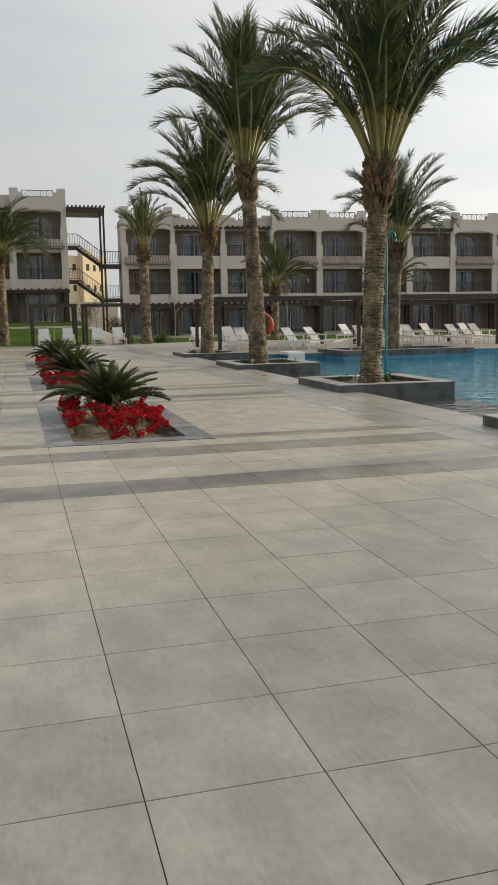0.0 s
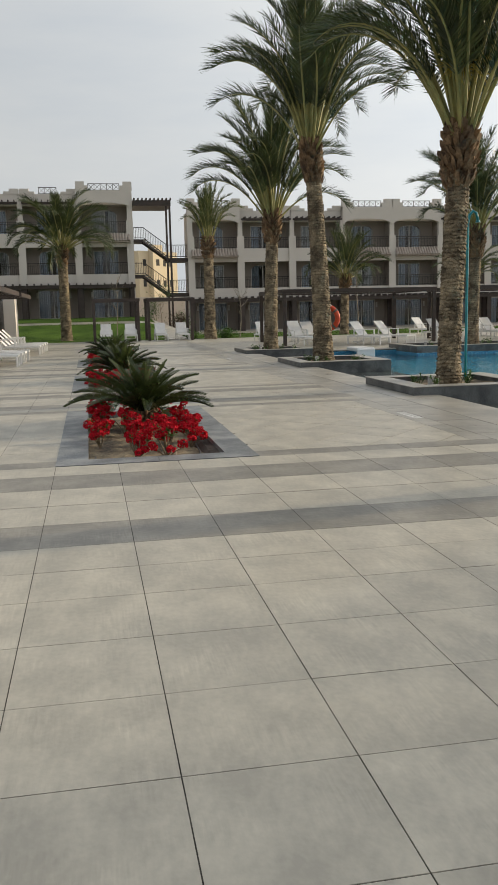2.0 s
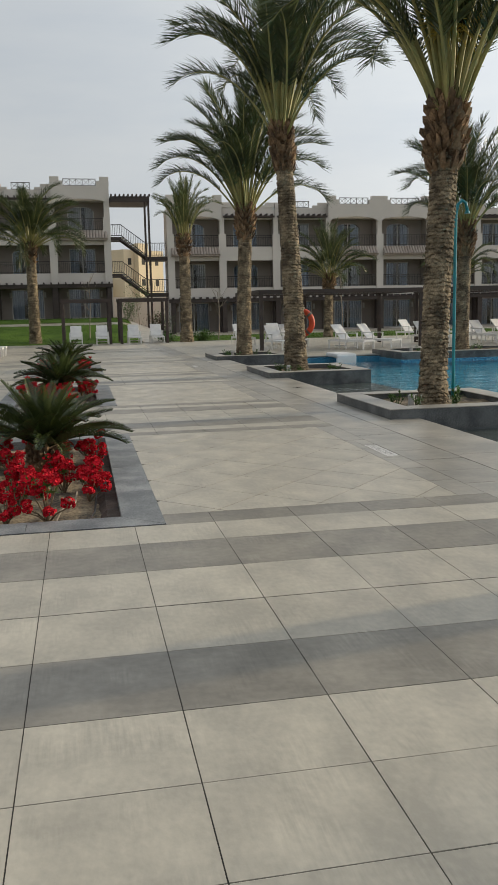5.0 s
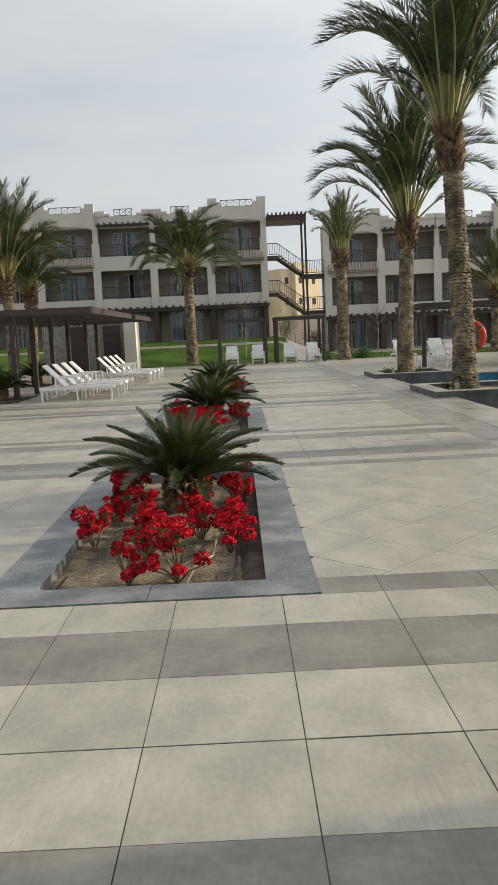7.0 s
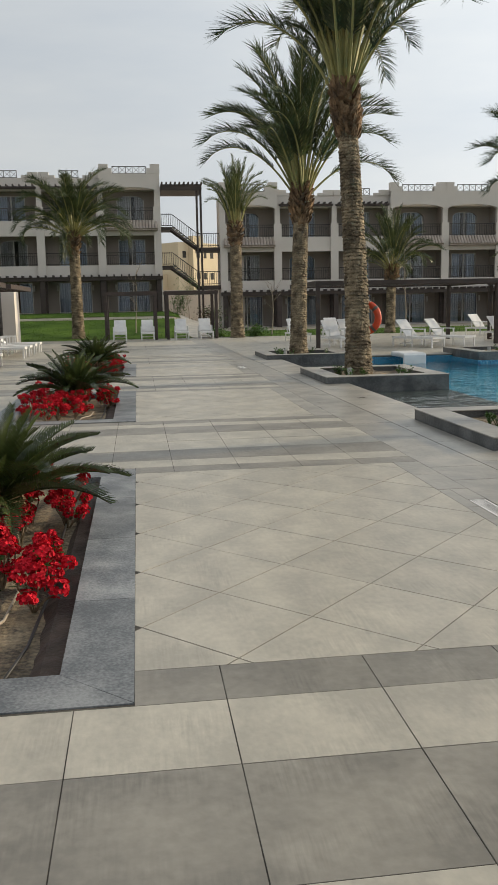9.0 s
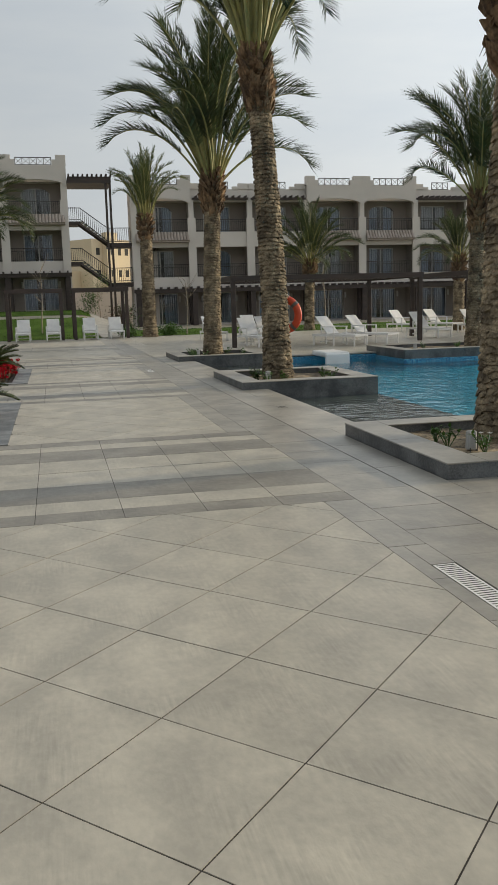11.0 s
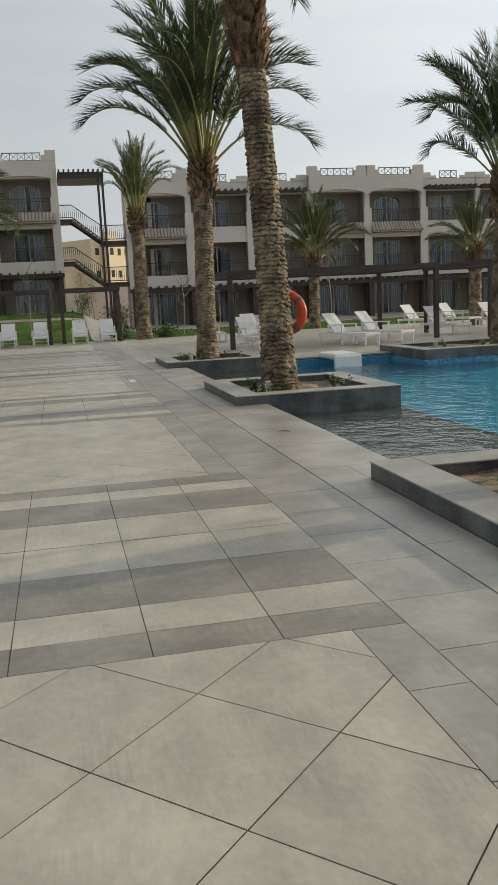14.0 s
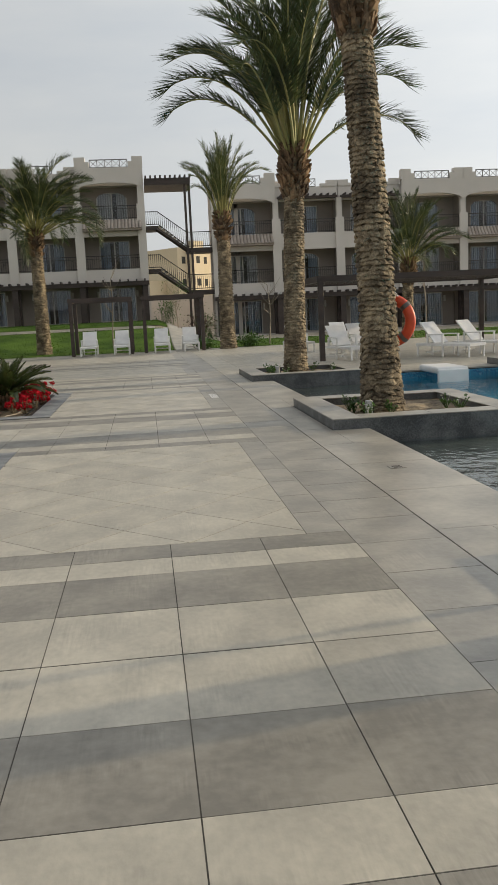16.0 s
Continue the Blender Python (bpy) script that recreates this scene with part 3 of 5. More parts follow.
def palm(base, bend, height, r0, r1, fronds, reach, tilt=(3, 44), seed=0, label="", boots=1.0, kinds=None, hi=True, step=0.065, strays=2):
    """A date palm: curved trunk of stacked leaf scars, a shaggy ring of cut stalks, and a vase of feather fronds."""
    rnd = random.Random(seed)
    tree = thing("date_palm", label or "tall date palm with a scaly trunk in a stone planter", "palm tree", "date palms", m=pose(*base))
    kinds = kinds or FRONDS

    def centre(u):
        return Vector((bend[0] * u ** 1.5, bend[1] * u ** 1.5, height * u))

    def radius(u):
        return r0 + (r1 - r0) * u + 0.14 * r0 * max(0.0, 1 - u * 8)
    top_z = height - boots * 0.75
    bm = bmesh.new()
    tube(bm, [centre(0) - Vector((0, 0, 0.15))] + [centre(i / 20) for i in range(21)], [radius(0) * 0.88] + [radius(i / 20) * 0.88 for i in range(21)], 14)
    cols = 4 if hi else 2

    def scar(z, a, w, h, out):
        """One leaf scar: a lipped, uneven crescent that juts out at its middle."""
        c, r = centre(max(0.0, z / height)) + Vector((0, 0, min(0.0, z))), radius(max(0.0, z / height))
        rows = []
        lift = rnd.uniform(-0.3, 0.3)
        for dz, k in ((-0.54, 0.88), (-0.42, 1.0 + out), (-0.06, 1.0 + out * 0.75), (0.46, 0.95), (0.72, 0.89)):
            row = []
            for i in range(cols + 1):
                t = 2 * i / cols - 1
                rr = r * (k - 0.05 * abs(t) ** 1.5 + rnd.uniform(-0.028, 0.028))
                zz = dz * h * (1.15 - 0.5 * abs(t)) + (lift * t + rnd.uniform(-0.16, 0.16)) * h
                row.append(bm.verts.new(c + Vector((math.cos(a + w * t) * rr, math.sin(a + w * t) * rr, zz))))
            rows.append(row)
        for p, q in zip(rows, rows[1:]):
            for i in range(cols):
                bm.faces.new((p[i], p[i + 1], q[i + 1], q[i]))
    z, i = -0.14, 0
    while z < top_z:
        n = 11 if hi else 6
        turn = i * 0.62 + rnd.uniform(-0.12, 0.12)
        h = step * rnd.uniform(0.88, 1.15)
        for k in range(n):
            scar(z + rnd.uniform(-0.014, 0.014) + 0.35 * step * (k / n), turn + 2 * math.pi * k / n, math.pi / n * rnd.uniform(0.9, 1.35), h * rnd.uniform(0.8, 1.1), rnd.uniform(0.0, 0.06))
        z += h
        i += 1
    part("trunk", bm, M_TRUNK, tree, "brown scaly trunk of cut leaf bases")
    bm = bmesh.new()

    def boot(z, a, w, h, out):
        c, r = centre(min(1.0, z / height)), r1
        def at(t, dz, k):
            return bm.verts.new(c + Vector((math.cos(a + w * t) * r * k, math.sin(a + w * t) * r * k, dz)))
        tilt_z = rnd.uniform(-0.04, 0.04)
        p = [at(-1, -h * 0.5, 0.95), at(1, -h * 0.5, 0.95), at(-0.8, 0, 1.0 + out * 0.7), at(0.8, 0, 1.0 + out * 0.7), at(-0.45, h * 0.55 + tilt_z, 1.0 + out), at(0.45, h * 0.55 - tilt_z, 1.0 + out * 0.95), at(-0.4, h * 0.5, 0.75), at(0.4, h * 0.5, 0.75)]
        for f in ((0, 1, 3, 2), (2, 3, 5, 4), (4, 5, 7, 6), (0, 2, 4, 6), (3, 1, 7, 5)):
            bm.faces.new([p[q] for q in f])
    layers = 13 if hi else 6
    ring = 15 if hi else 11
    for i in range(layers):
        q = i / (layers - 1)
        for k in range(ring):
            boot(height - boots * (1 - q) + rnd.uniform(-0.05, 0.05), 2 * math.pi * (k + 0.5 * (i % 2)) / ring + rnd.uniform(-0.2, 0.2), math.pi / ring * rnd.uniform(0.55, 1.2), rnd.uniform(0.1, 0.26), (0.26 + 0.52 * math.sin(math.pi * min(1, 0.12 + q * 0.72))) * rnd.uniform(0.6, 1.3))
    for _ in range(110 if hi else 12):
        a, zz = rnd.uniform(0, 6.28), height - rnd.uniform(0, 0.9) * boots
        c, o = centre(min(1.0, zz / height)), Vector((math.cos(a), math.sin(a), 0))
        s = Vector((-o.y, o.x, 0)) * rnd.uniform(-0.2, 0.2)
        tube(bm, [c + o * r1 * 0.9, c + o * (r1 * 1.3) + s * 0.4 + Vector((0, 0, 0.08)), c + o * (r1 * rnd.uniform(1.3, 1.75)) + s + Vector((0, 0, rnd.uniform(-0.12, 0.3)))], [0.022, 0.014, 0.003], 4)
    part("boot_ring", bm, M_BOOT, tree, "shaggy dark brown ring of cut stalks")
    top = centre(1.0)
    for k in range(fronds):
        q = k / (fronds - 1)
        a = k * 2.39996 + rnd.uniform(-0.3, 0.3)
        lean = tilt[0] + (tilt[1] - tilt[0]) * q ** 0.85 + rnd.uniform(-6, 6)
        if k >= fronds - strays:
            lean += rnd.uniform(6, 20)
        kind = kinds[max(0, min(len(kinds) - 1, int((0.05 + 0.95 * q) * len(kinds) + rnd.uniform(-1.2, 0.7))))]
        size = reach / 3.6 * rnd.uniform(0.86, 1.08) * (1.0 - 0.12 * q)
        f = part("frond", kind, None, tree)
        m = Matrix.Rotation(a, 4, "Z") @ Matrix.Rotation(-radians(90 - lean), 4, "Y") @ Matrix.Rotation(rnd.uniform(-0.6, 0.6), 4, "X") @ Matrix.Scale(size, 4)
        off = Vector((math.cos(a), math.sin(a), 0)) * r1 * (0.2 + 0.75 * q)
        f.matrix_basis = Matrix.Translation(top + off - Vector((0, 0, 0.1 + 0.2 * q))) @ m
    return tree


def flower_stalk(tree, top, a, length, seed):
    """A branched yellow flower stalk that hangs out between the fronds."""
    rnd = random.Random(seed)
    o = Vector((math.cos(a), math.sin(a), 0))
    bm = bmesh.new()
    foot, fork = Vector(top), Vector(top) + o * 0.28 * length + Vector((0, 0, 0.75 * length))
    tube(bm, [foot, foot.lerp(fork, 0.5) + Vector((0, 0, 0.06)), fork], [0.02, 0.016, 0.012], 5)
    for _ in range(34):
        d = Vector((rnd.gauss(0, 0.5), rnd.gauss(0, 0.5), 0)) + o * 0.55
        e = fork + d * 0.3 * length + Vector((0, 0, rnd.uniform(-0.3, 0.32) * length))
        tube(bm, [fork, fork.lerp(e, 0.55) + Vector((0, 0, 0.09 * length)), e], [0.008, 0.008, 0.006], 4)
    part("flower_stalk", bm, M_FLOWER, tree, "yellow branched flower stalk")


near_palm = palm((7.2, 15.6, 0.05), (0.2, 0.0), 4.6, 0.215, 0.205, 46, 4.15, (2, 25), 11, kinds=FRONDS[:5], strays=1)
for _k, _a in enumerate((-0.9, -1.9, -2.6)):
    flower_stalk(near_palm, (0.2, 0, 4.75), _a, 0.95, 90 + _k)
palm((6.88, 23.1, 0.05), (-0.3, 0.0), 5.75, 0.265, 0.185, 46, 4.0, (1, 22), 12, kinds=FRONDS[:5])
palm((7.12, 31.0, 0.05), (0.15, 0.0), 4.85, 0.25, 0.21, 44, 4.0, (1, 26), 13, kinds=FRONDS[:5])
palm((7.15, 7.45, 0.05), (0.1, 0.1), 4.6, 0.22, 0.21, 46, 3.8, (3, 34), 14)
palm((14.3, 29.7, 0.05), (0.12, 0.0), 4.2, 0.24, 0.2, 32, 3.4, (3, 32), 15)
palm((7.15, 46.8, -0.02), (0.0, 0.0), 5.4, 0.33, 0.25, 36, 2.9, (1, 13), 16, "date palm with an upright narrow crown on the lawn edge", kinds=FRONDS_Y, hi=False, strays=0)
palm((-0.6, 50.0, -0.0), (0.0, 0.0), 5.3, 0.32, 0.25, 50, 3.4, (8, 60), 17, "date palm with a full round crown on the lawn", kinds=FRONDS[2:], hi=False)
palm((-8.8, 45.0, -0.02), (-0.1, 0.0), 4.7, 0.30, 0.24, 42, 4.3, (3, 36), 18, "date palm with long arching fronds beside the pergola", hi=False)
palm((-9.1, 50.0, -0.0), (0.1, 0.0), 4.4, 0.32, 0.25, 44, 3.0, (8, 52), 19, "date palm with a full round crown on the lawn", kinds=FRONDS[2:], hi=False)
palm((15.2, 48.4, -0.02), (0.1, 0.0), 3.4, 0.26, 0.23, 38, 2.8, (5, 50), 20, "young date palm in front of the building", hi=False)
palm((20.0, 42.0, -0.02), (0.0, 0.0), 3.2, 0.26, 0.22, 30, 2.1, (5, 50), 21, "young date palm behind the pool", hi=False)
# unseen palms added across the pool, so that long shadows fall over the terrace
for k, (x, y) in enumerate(((25.0, 3.8), (26.5, 6.6))):
    palm((x, y, -0.45), (0.1, 0.0), 5.2, 0.24, 0.21, 46, 3.9, (3, 50), 31 + k, "unseen date palm added across the pool to shade the terrace", hi=False)


# ---- hotel wings ----
BAY = 4.06
WALL_BACK = 1.5       # depth of the balconies


def wall_with_door(bm, x0, x1, y, z0, z1, d0, d1, dz, arch=0.0, thick=0.2):
    """A back wall between x0 and x1 with a door opening d0..d1 up to dz, its head flat or a low arch."""
    box(bm, x0, d0, y, y + thick, z0, z1)
    box(bm, d1, x1, y, y + thick, z0, z1)
    n = 8 if arch else 1
    for i in range(n):
        a, b = d0 + (d1 - d0) * i / n, d0 + (d1 - d0) * (i + 1) / n
        h = lambda x: dz - arch + arch * math.sqrt(max(0.0, 1 - ((x - (d0 + d1) / 2) / ((d1 - d0) / 2)) ** 2)) if arch else dz
        za, zb = h(a), h(b)
        v = [bm.verts.new(p) for p in ((a, y, za), (b, y, zb), (b, y, z1), (a, y, z1), (a, y + thick, za), (b, y + thick, zb), (b, y + thick, z1), (a, y + thick, z1))]
        for f in ((0, 1, 2, 3), (7, 6, 5, 4), (0, 4, 5, 1), (3, 2, 6, 7)):
            bm.faces.new([v[k] for k in f])


def door_parts(w, h, curtain_mat, seed):
    """Meshes of a sliding balcony door at the origin: frame, pane, curtain."""
    t = 0.06
    fr = mesh_of("window_frame", boxes((0, t, 0, 0.07, 0, h), (w - t, w, 0, 0.07, 0, h), (t, w - t, 0, 0.07, h - t, h), (t, w - t, 0, 0.07, 0, t), (w / 2 - 0.04, w / 2 + 0.04, 0.002, 0.068, t, h - t)), M_FRAME)
    pane = mesh_of("pane", boxes((0, w / 2 - t - 0.04, 0.03, 0.036, t, h - t)), M_GLASS)
    bm = bmesh.new()
    rnd = random.Random(seed)
    for x0, x1 in ((t, w * rnd.uniform(0.34, 0.49)), (w * rnd.uniform(0.52, 0.66), w - t)):
        n = int((x1 - x0) / 0.05) + 2
        row = []
        for i in range(n + 1):
            x = x0 + (x1 - x0) * i / n
            y = 0.13 + 0.03 * math.sin(i * 1.9 + rnd.uniform(-0.3, 0.3))
            row.append((bm.verts.new((x, y, 0.03)), bm.verts.new((x, y, h - 0.03))))
        for a, b in zip(row, row[1:]):
            bm.faces.new((a[0], b[0], b[1], a[1]))
    return fr, pane, mesh_of("curtain", bm, curtain_mat, True)


def railing_mesh(w, h, gap=0.13):
    bm = boxes((0, w, -0.025, 0.025, h - 0.04, h), (0, w, -0.015, 0.015, 0.08, 0.11), (0, w, -0.015, 0.015, h - 0.2, h - 0.175))
    n = int(w / gap)
    for i in range(n + 1):
        x = min(w - 0.02, i * w / n)
        box(bm, x, x + 0.018, -0.009, 0.009, 0, h - 0.04)
    for i in range(0, n, 3):
        x = (i + 0.5) * w / n
        tube(bm, [(x + 0.06 * math.cos(a), 0, h - 0.3 + 0.06 * math.sin(a)) for a in [k * math.pi / 3 for k in range(7)]], 0.008, 3, False)
    return mesh_of("railing", bm, M_METAL)


def lattice_mesh(w, h=0.5):
    bm = boxes((0, w, -0.025, 0.025, h - 0.05, h), (0, w, -0.02, 0.02, 0, 0.05))
    n = max(2, round(w / 0.5))
    for i in range(n + 1):
        x = i * (w - 0.04) / n
        box(bm, x, x + 0.04, -0.02, 0.02, 0, h)
    for i in range(n):
        a, b = i * w / n + 0.03, (i + 1) * w / n
        tube(bm, [(a, 0, 0.05), (b, 0, h - 0.05)], 0.014, 4)
        tube(bm, [(b, 0, 0.05), (a, 0, h - 0.05)], 0.014, 4)
    return mesh_of("lattice", bm, M_LATTICE)


def awning_mesh(w):
    """A sloping strip of rounded roof tiles."""
    bm = boxes((0, w, -0.02, 0.12, -0.03, 0.06), (0, w, -0.48, -0.42, -0.62, -0.55))
    n = int(w / 0.2)
    for i in range(n):
        x = (i + 0.5) * w / n
        tube(bm, [(x, -0.02, 0.03), (x, -0.24, -0.25), (x, -0.5, -0.55)], [0.085, 0.09, 0.1], 8)
    v = [bm.verts.new(p) for p in ((0, 0, -0.02), (w, 0, -0.02), (w, -0.46, -0.6), (0, -0.46, -0.6), (0, 0, -0.66), (w, 0, -0.66))]
    bm.faces.new((v[0], v[1], v[2], v[3])), bm.faces.new((v[3], v[2], v[5], v[4]))
    return mesh_of("tiled_awning", bm, M_TERRA, False)


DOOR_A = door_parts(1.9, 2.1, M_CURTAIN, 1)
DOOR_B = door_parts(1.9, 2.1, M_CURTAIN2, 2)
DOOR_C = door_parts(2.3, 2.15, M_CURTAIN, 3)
RAIL = railing_mesh(BAY - 0.5, 0.85)
LATTICE = lattice_mesh(2.3)
LATTICE_S = lattice_mesh(1.3)
AWNING = awning_mesh(BAY - 0.46)


def hotel_wing(x_left, z0, pattern, label, mirrored_end):
    """A three-storey wing. pattern: A for an arched bay, P for a bay with a timber pergola on top."""
    n = len(pattern)
    wing = thing("hotel_wing", label, "building", "hotel wings", m=pose(x_left, 66.0, z0))
    L = n * BAY
    back = WALL_BACK
    for d in ((0.0 if mirrored_end else 1.6, L, back + 0.2, 12, -1.5, 0.0), (0.25, L - 0.25, 0.0, back + 0.2, -1.5, -0.02)):
        part("plinth", boxes(d), M_WALL, wing)
    inset = 0.0 if mirrored_end else 1.6      # the body behind the balconies steps in at its free end
    for d in ((0, 0.25, 0.0, back + (0.0 if mirrored_end else 0.5), 0.0, 8.9), (inset, inset + 0.25, back, 12, 0.0, 8.9), (L - 0.25, L, 0.0, 12, 0.0, 8.9), (inset + 0.25, L - 0.25, 11.8, 12, 0, 8.9)):
        part("outer_wall", boxes(d), M_WALL, wing)
    for d in ((0.25, L - 0.25, 0.3, back + 0.2, 2.75, 2.95), (0.25, L - 0.25, 0.3, back + 0.2, 5.72, 5.92), (inset + 0.25, L - 0.25, back + 0.2, 11.8, 2.75, 2.95), (inset + 0.25, L - 0.25, back + 0.2, 11.8, 5.72, 5.92), (0.25, L - 0.25, 0.62, back, 8.3, 8.5)):
        part("floor_slab", boxes(d), M_WALL, wing)
    part("roof", boxes((inset + 0.25, L - 0.25, back, 11.8, 8.55, 8.7)), M_WALL, wing)
    # dark sheet behind the windows, coloured as the shade of unlit rooms
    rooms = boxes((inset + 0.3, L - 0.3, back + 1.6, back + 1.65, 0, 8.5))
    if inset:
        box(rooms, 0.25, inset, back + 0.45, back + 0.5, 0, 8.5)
    part("room_back", rooms, M_DARK, wing, "dark backing sheet with the unlit rooms' shade in its colour")
    rnd = random.Random(n)
    for i, kind in enumerate(pattern):
        x0 = i * BAY
        x1 = x0 + BAY
        w = boxes()
        mid = (x0 + x1) / 2
        d0, d1 = mid - 0.95, mid + 0.95
        arch3 = 0.35 if kind == "A" else 0.0
        arch2 = 0.35 if kind == "P" else 0.0
        wall_with_door(w, x0 + 0.1, x1 - 0.1, back, 0, 2.75, mid - 1.15, mid + 1.15, 2.15)
        wall_with_door(w, x0 + 0.1, x1 - 0.1, back, 2.95, 5.72, d0, d1, 5.05, arch2)
        wall_with_door(w, x0 + 0.1, x1 - 0.1, back, 5.92, 8.3, d0, d1, 8.02, arch3)
        if i:
            box(w, x0 - 0.1, x0 + 0.1, 0.3, back + 3, 0, 8.3)
        part("recess_wall", w, M_RECESS, wing, "taupe rendered balcony wall with some recess shade in its colour")
        for z, set_of, dx in ((0.0, DOOR_C, mid - 1.15), (2.95, DOOR_A if (i * 7) % 3 else DOOR_B, d0), (5.92, DOOR_B if (i * 5) % 3 == 1 else DOOR_A, d0)):
            win = part("window", set_of[0], None, wing)
            win.location = (dx, back + 0.08, z)
            pw = 2.3 if set_of is DOOR_C else 1.9
            for px in (0.06, pw / 2 + 0.04):
                pane = part("pane", set_of[1], None, win)
                pane.location = (px, 0, 0)
                pane.visible_shadow = False
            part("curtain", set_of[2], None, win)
        # balcony fronts
        part("balcony_front", boxes((x0 + 0.2, x1 - 0.2, 0.0, 0.3, 2.45, 3.22)), M_WALL, wing)
        part("balcony_front", boxes((x0 + 0.2, x1 - 0.2, 0.0, 0.3, 5.2, 6.2)), M_WALL, wing)
        for z in (3.22, 6.2):
            part("railing", RAIL, None, wing, "dark wrought-iron balcony railing").location = (x0 + 0.25, 0.12, z)
        if kind == "A":
            part("tiled_awning", AWNING, None, wing, "pale terracotta roof tiles").location = (x0 + 0.23, 0.0, 6.14)
            bm = bmesh.new()
            m = 12
            for k in range(m):
                a, b = x0 + BAY * k / m, x0 + BAY * (k + 1) / m
                f = lambda x: 8.0 + 0.42 * math.sqrt(max(0.0, 1 - ((x - mid) / (BAY / 2)) ** 2))
                v = [bm.verts.new(p) for p in ((a, -0.05, f(a)), (b, -0.05, f(b)), (b, -0.05, 9.28), (a, -0.05, 9.28), (a, 0.35, f(a)), (b, 0.35, f(b)), (b, 0.35, 9.28), (a, 0.35, 9.28))]
                for q in ((0, 1, 2, 3), (7, 6, 5, 4), (0, 4, 5, 1), (3, 2, 6, 7)):
                    bm.faces.new([v[t] for t in q])
                for lo, hi, dep in ((-0.04, 0.09, -0.1),):
                    v = [bm.verts.new(p) for p in ((a, dep, f(a) + lo), (b, dep, f(b) + lo), (b, dep, f(b) + hi), (a, dep, f(a) + hi), (a, -0.05, f(a) + lo), (b, -0.05, f(b) + lo), (b, -0.05, f(b) + hi), (a, -0.05, f(a) + hi))]
                    for q in ((0, 1, 2, 3), (0, 4, 5, 1), (3, 2, 6, 7)):
                        bm.faces.new([v[t] for t in q])
            part("arched_beam", bm, M_WALL, wing, "rendered beam with a low arch")
            part("lattice", LATTICE, None, wing, "roof railing with crossed bars").location = (mid - 1.15, 0.1, 9.28)
            for a, b, z in ((x0 - 0.02, x0 + 0.62, 9.9), (x1 - 0.62, x1 + 0.02, 9.9), (x0 + 0.62, x0 + 0.86, 9.62), (x1 - 0.86, x1 - 0.62, 9.62)):
                part("parapet", boxes((a, b, -0.06, 0.36, 9.28, z)), M_WALL, wing)
        else:
            part("roof_beam", boxes((x0 - 0.02, x1 + 0.02, 0.352, 0.6, 8.2, 9.05)), M_WALL, wing)
            part("lattice", LATTICE_S, None, wing, "roof railing with crossed bars").location = (mid - 0.65, 0.42, 9.05)
            for a, b, z in ((x0 + 0.02, x0 + 0.7, 9.42), (x1 - 0.7, x1 - 0.02, 9.42), (x0 + 0.7, x0 + 1.1, 9.22), (x1 - 1.1, x1 - 0.7, 9.22)):
                part("parapet", boxes((a, b, 0.3, 0.58, 9.05, z)), M_WALL, wing)
            bm = boxes((x0 + 0.15, x1 - 0.15, -0.3, -0.18, 8.28, 8.42), (x0 + 0.15, x1 - 0.15, 0.2, 0.296, 8.3, 8.46))
            for k in range(9):
                x = x0 + 0.3 + k * (BAY - 0.66) / 8
                box(bm, x, x + 0.07, -0.5, 0.29, 8.42, 8.54)
            part("roof_pergola", bm, M_BROWN, wing, "dark brown timber rafters")
        # ground-floor pergola strip and posts
        bm = boxes((x0, x1, -0.6, -0.42, 2.18, 2.44), (x0, x1, -0.12, -0.003, 2.2, 2.44))
        for k in range(8):
            x = x0 + 0.2 + k * BAY / 8
            box(bm, x, x + 0.09, -0.9, -0.004, 2.44, 2.56)
        part("ground_pergola", bm, M_BROWN, wing, "dark brown timber canopy")
        for sx in (x0 + 0.75, x1 - 0.85):
            sc = part("wall_lamp", soft_box(sx, sx + 0.13, back - 0.1, back - 0.002, 1.55, 1.95, 0.02), M_FRAME, wing)
    for i in range(n + 1):
        x = i * BAY
        a, b = max(0.0, x - 0.27) if i else 0.0, min(L, x + 0.27) if i < n else L
        if i == 0:
            b = 0.5
        if i == n:
            a = L - 0.5
        part("pilaster", boxes((a, b, -0.14, -0.002, 2.45, 7.1), (a + 0.1, b - 0.1, -0.014, 0.29, 7.1, 8.3)), M_WALL, wing)
        part("timber_post", boxes((a + 0.1, b - 0.1, -0.5, -0.2, -1.2, 2.18), (a + 0.02, b - 0.02, 0.1, 0.4, -1.2, 2.45)), M_BROWN, wing, "dark brown timber post")
    return wing


hotel_wing(4.25 - 9 * BAY, 1.2, "AAPPAAPPA", "three-storey grey-beige hotel wing with arched balconies on higher ground", True)
hotel_wing(8.3, 0.0, "APPAAPPAAPPA", "three-storey grey-beige hotel wing with balconies and roof railings", False)


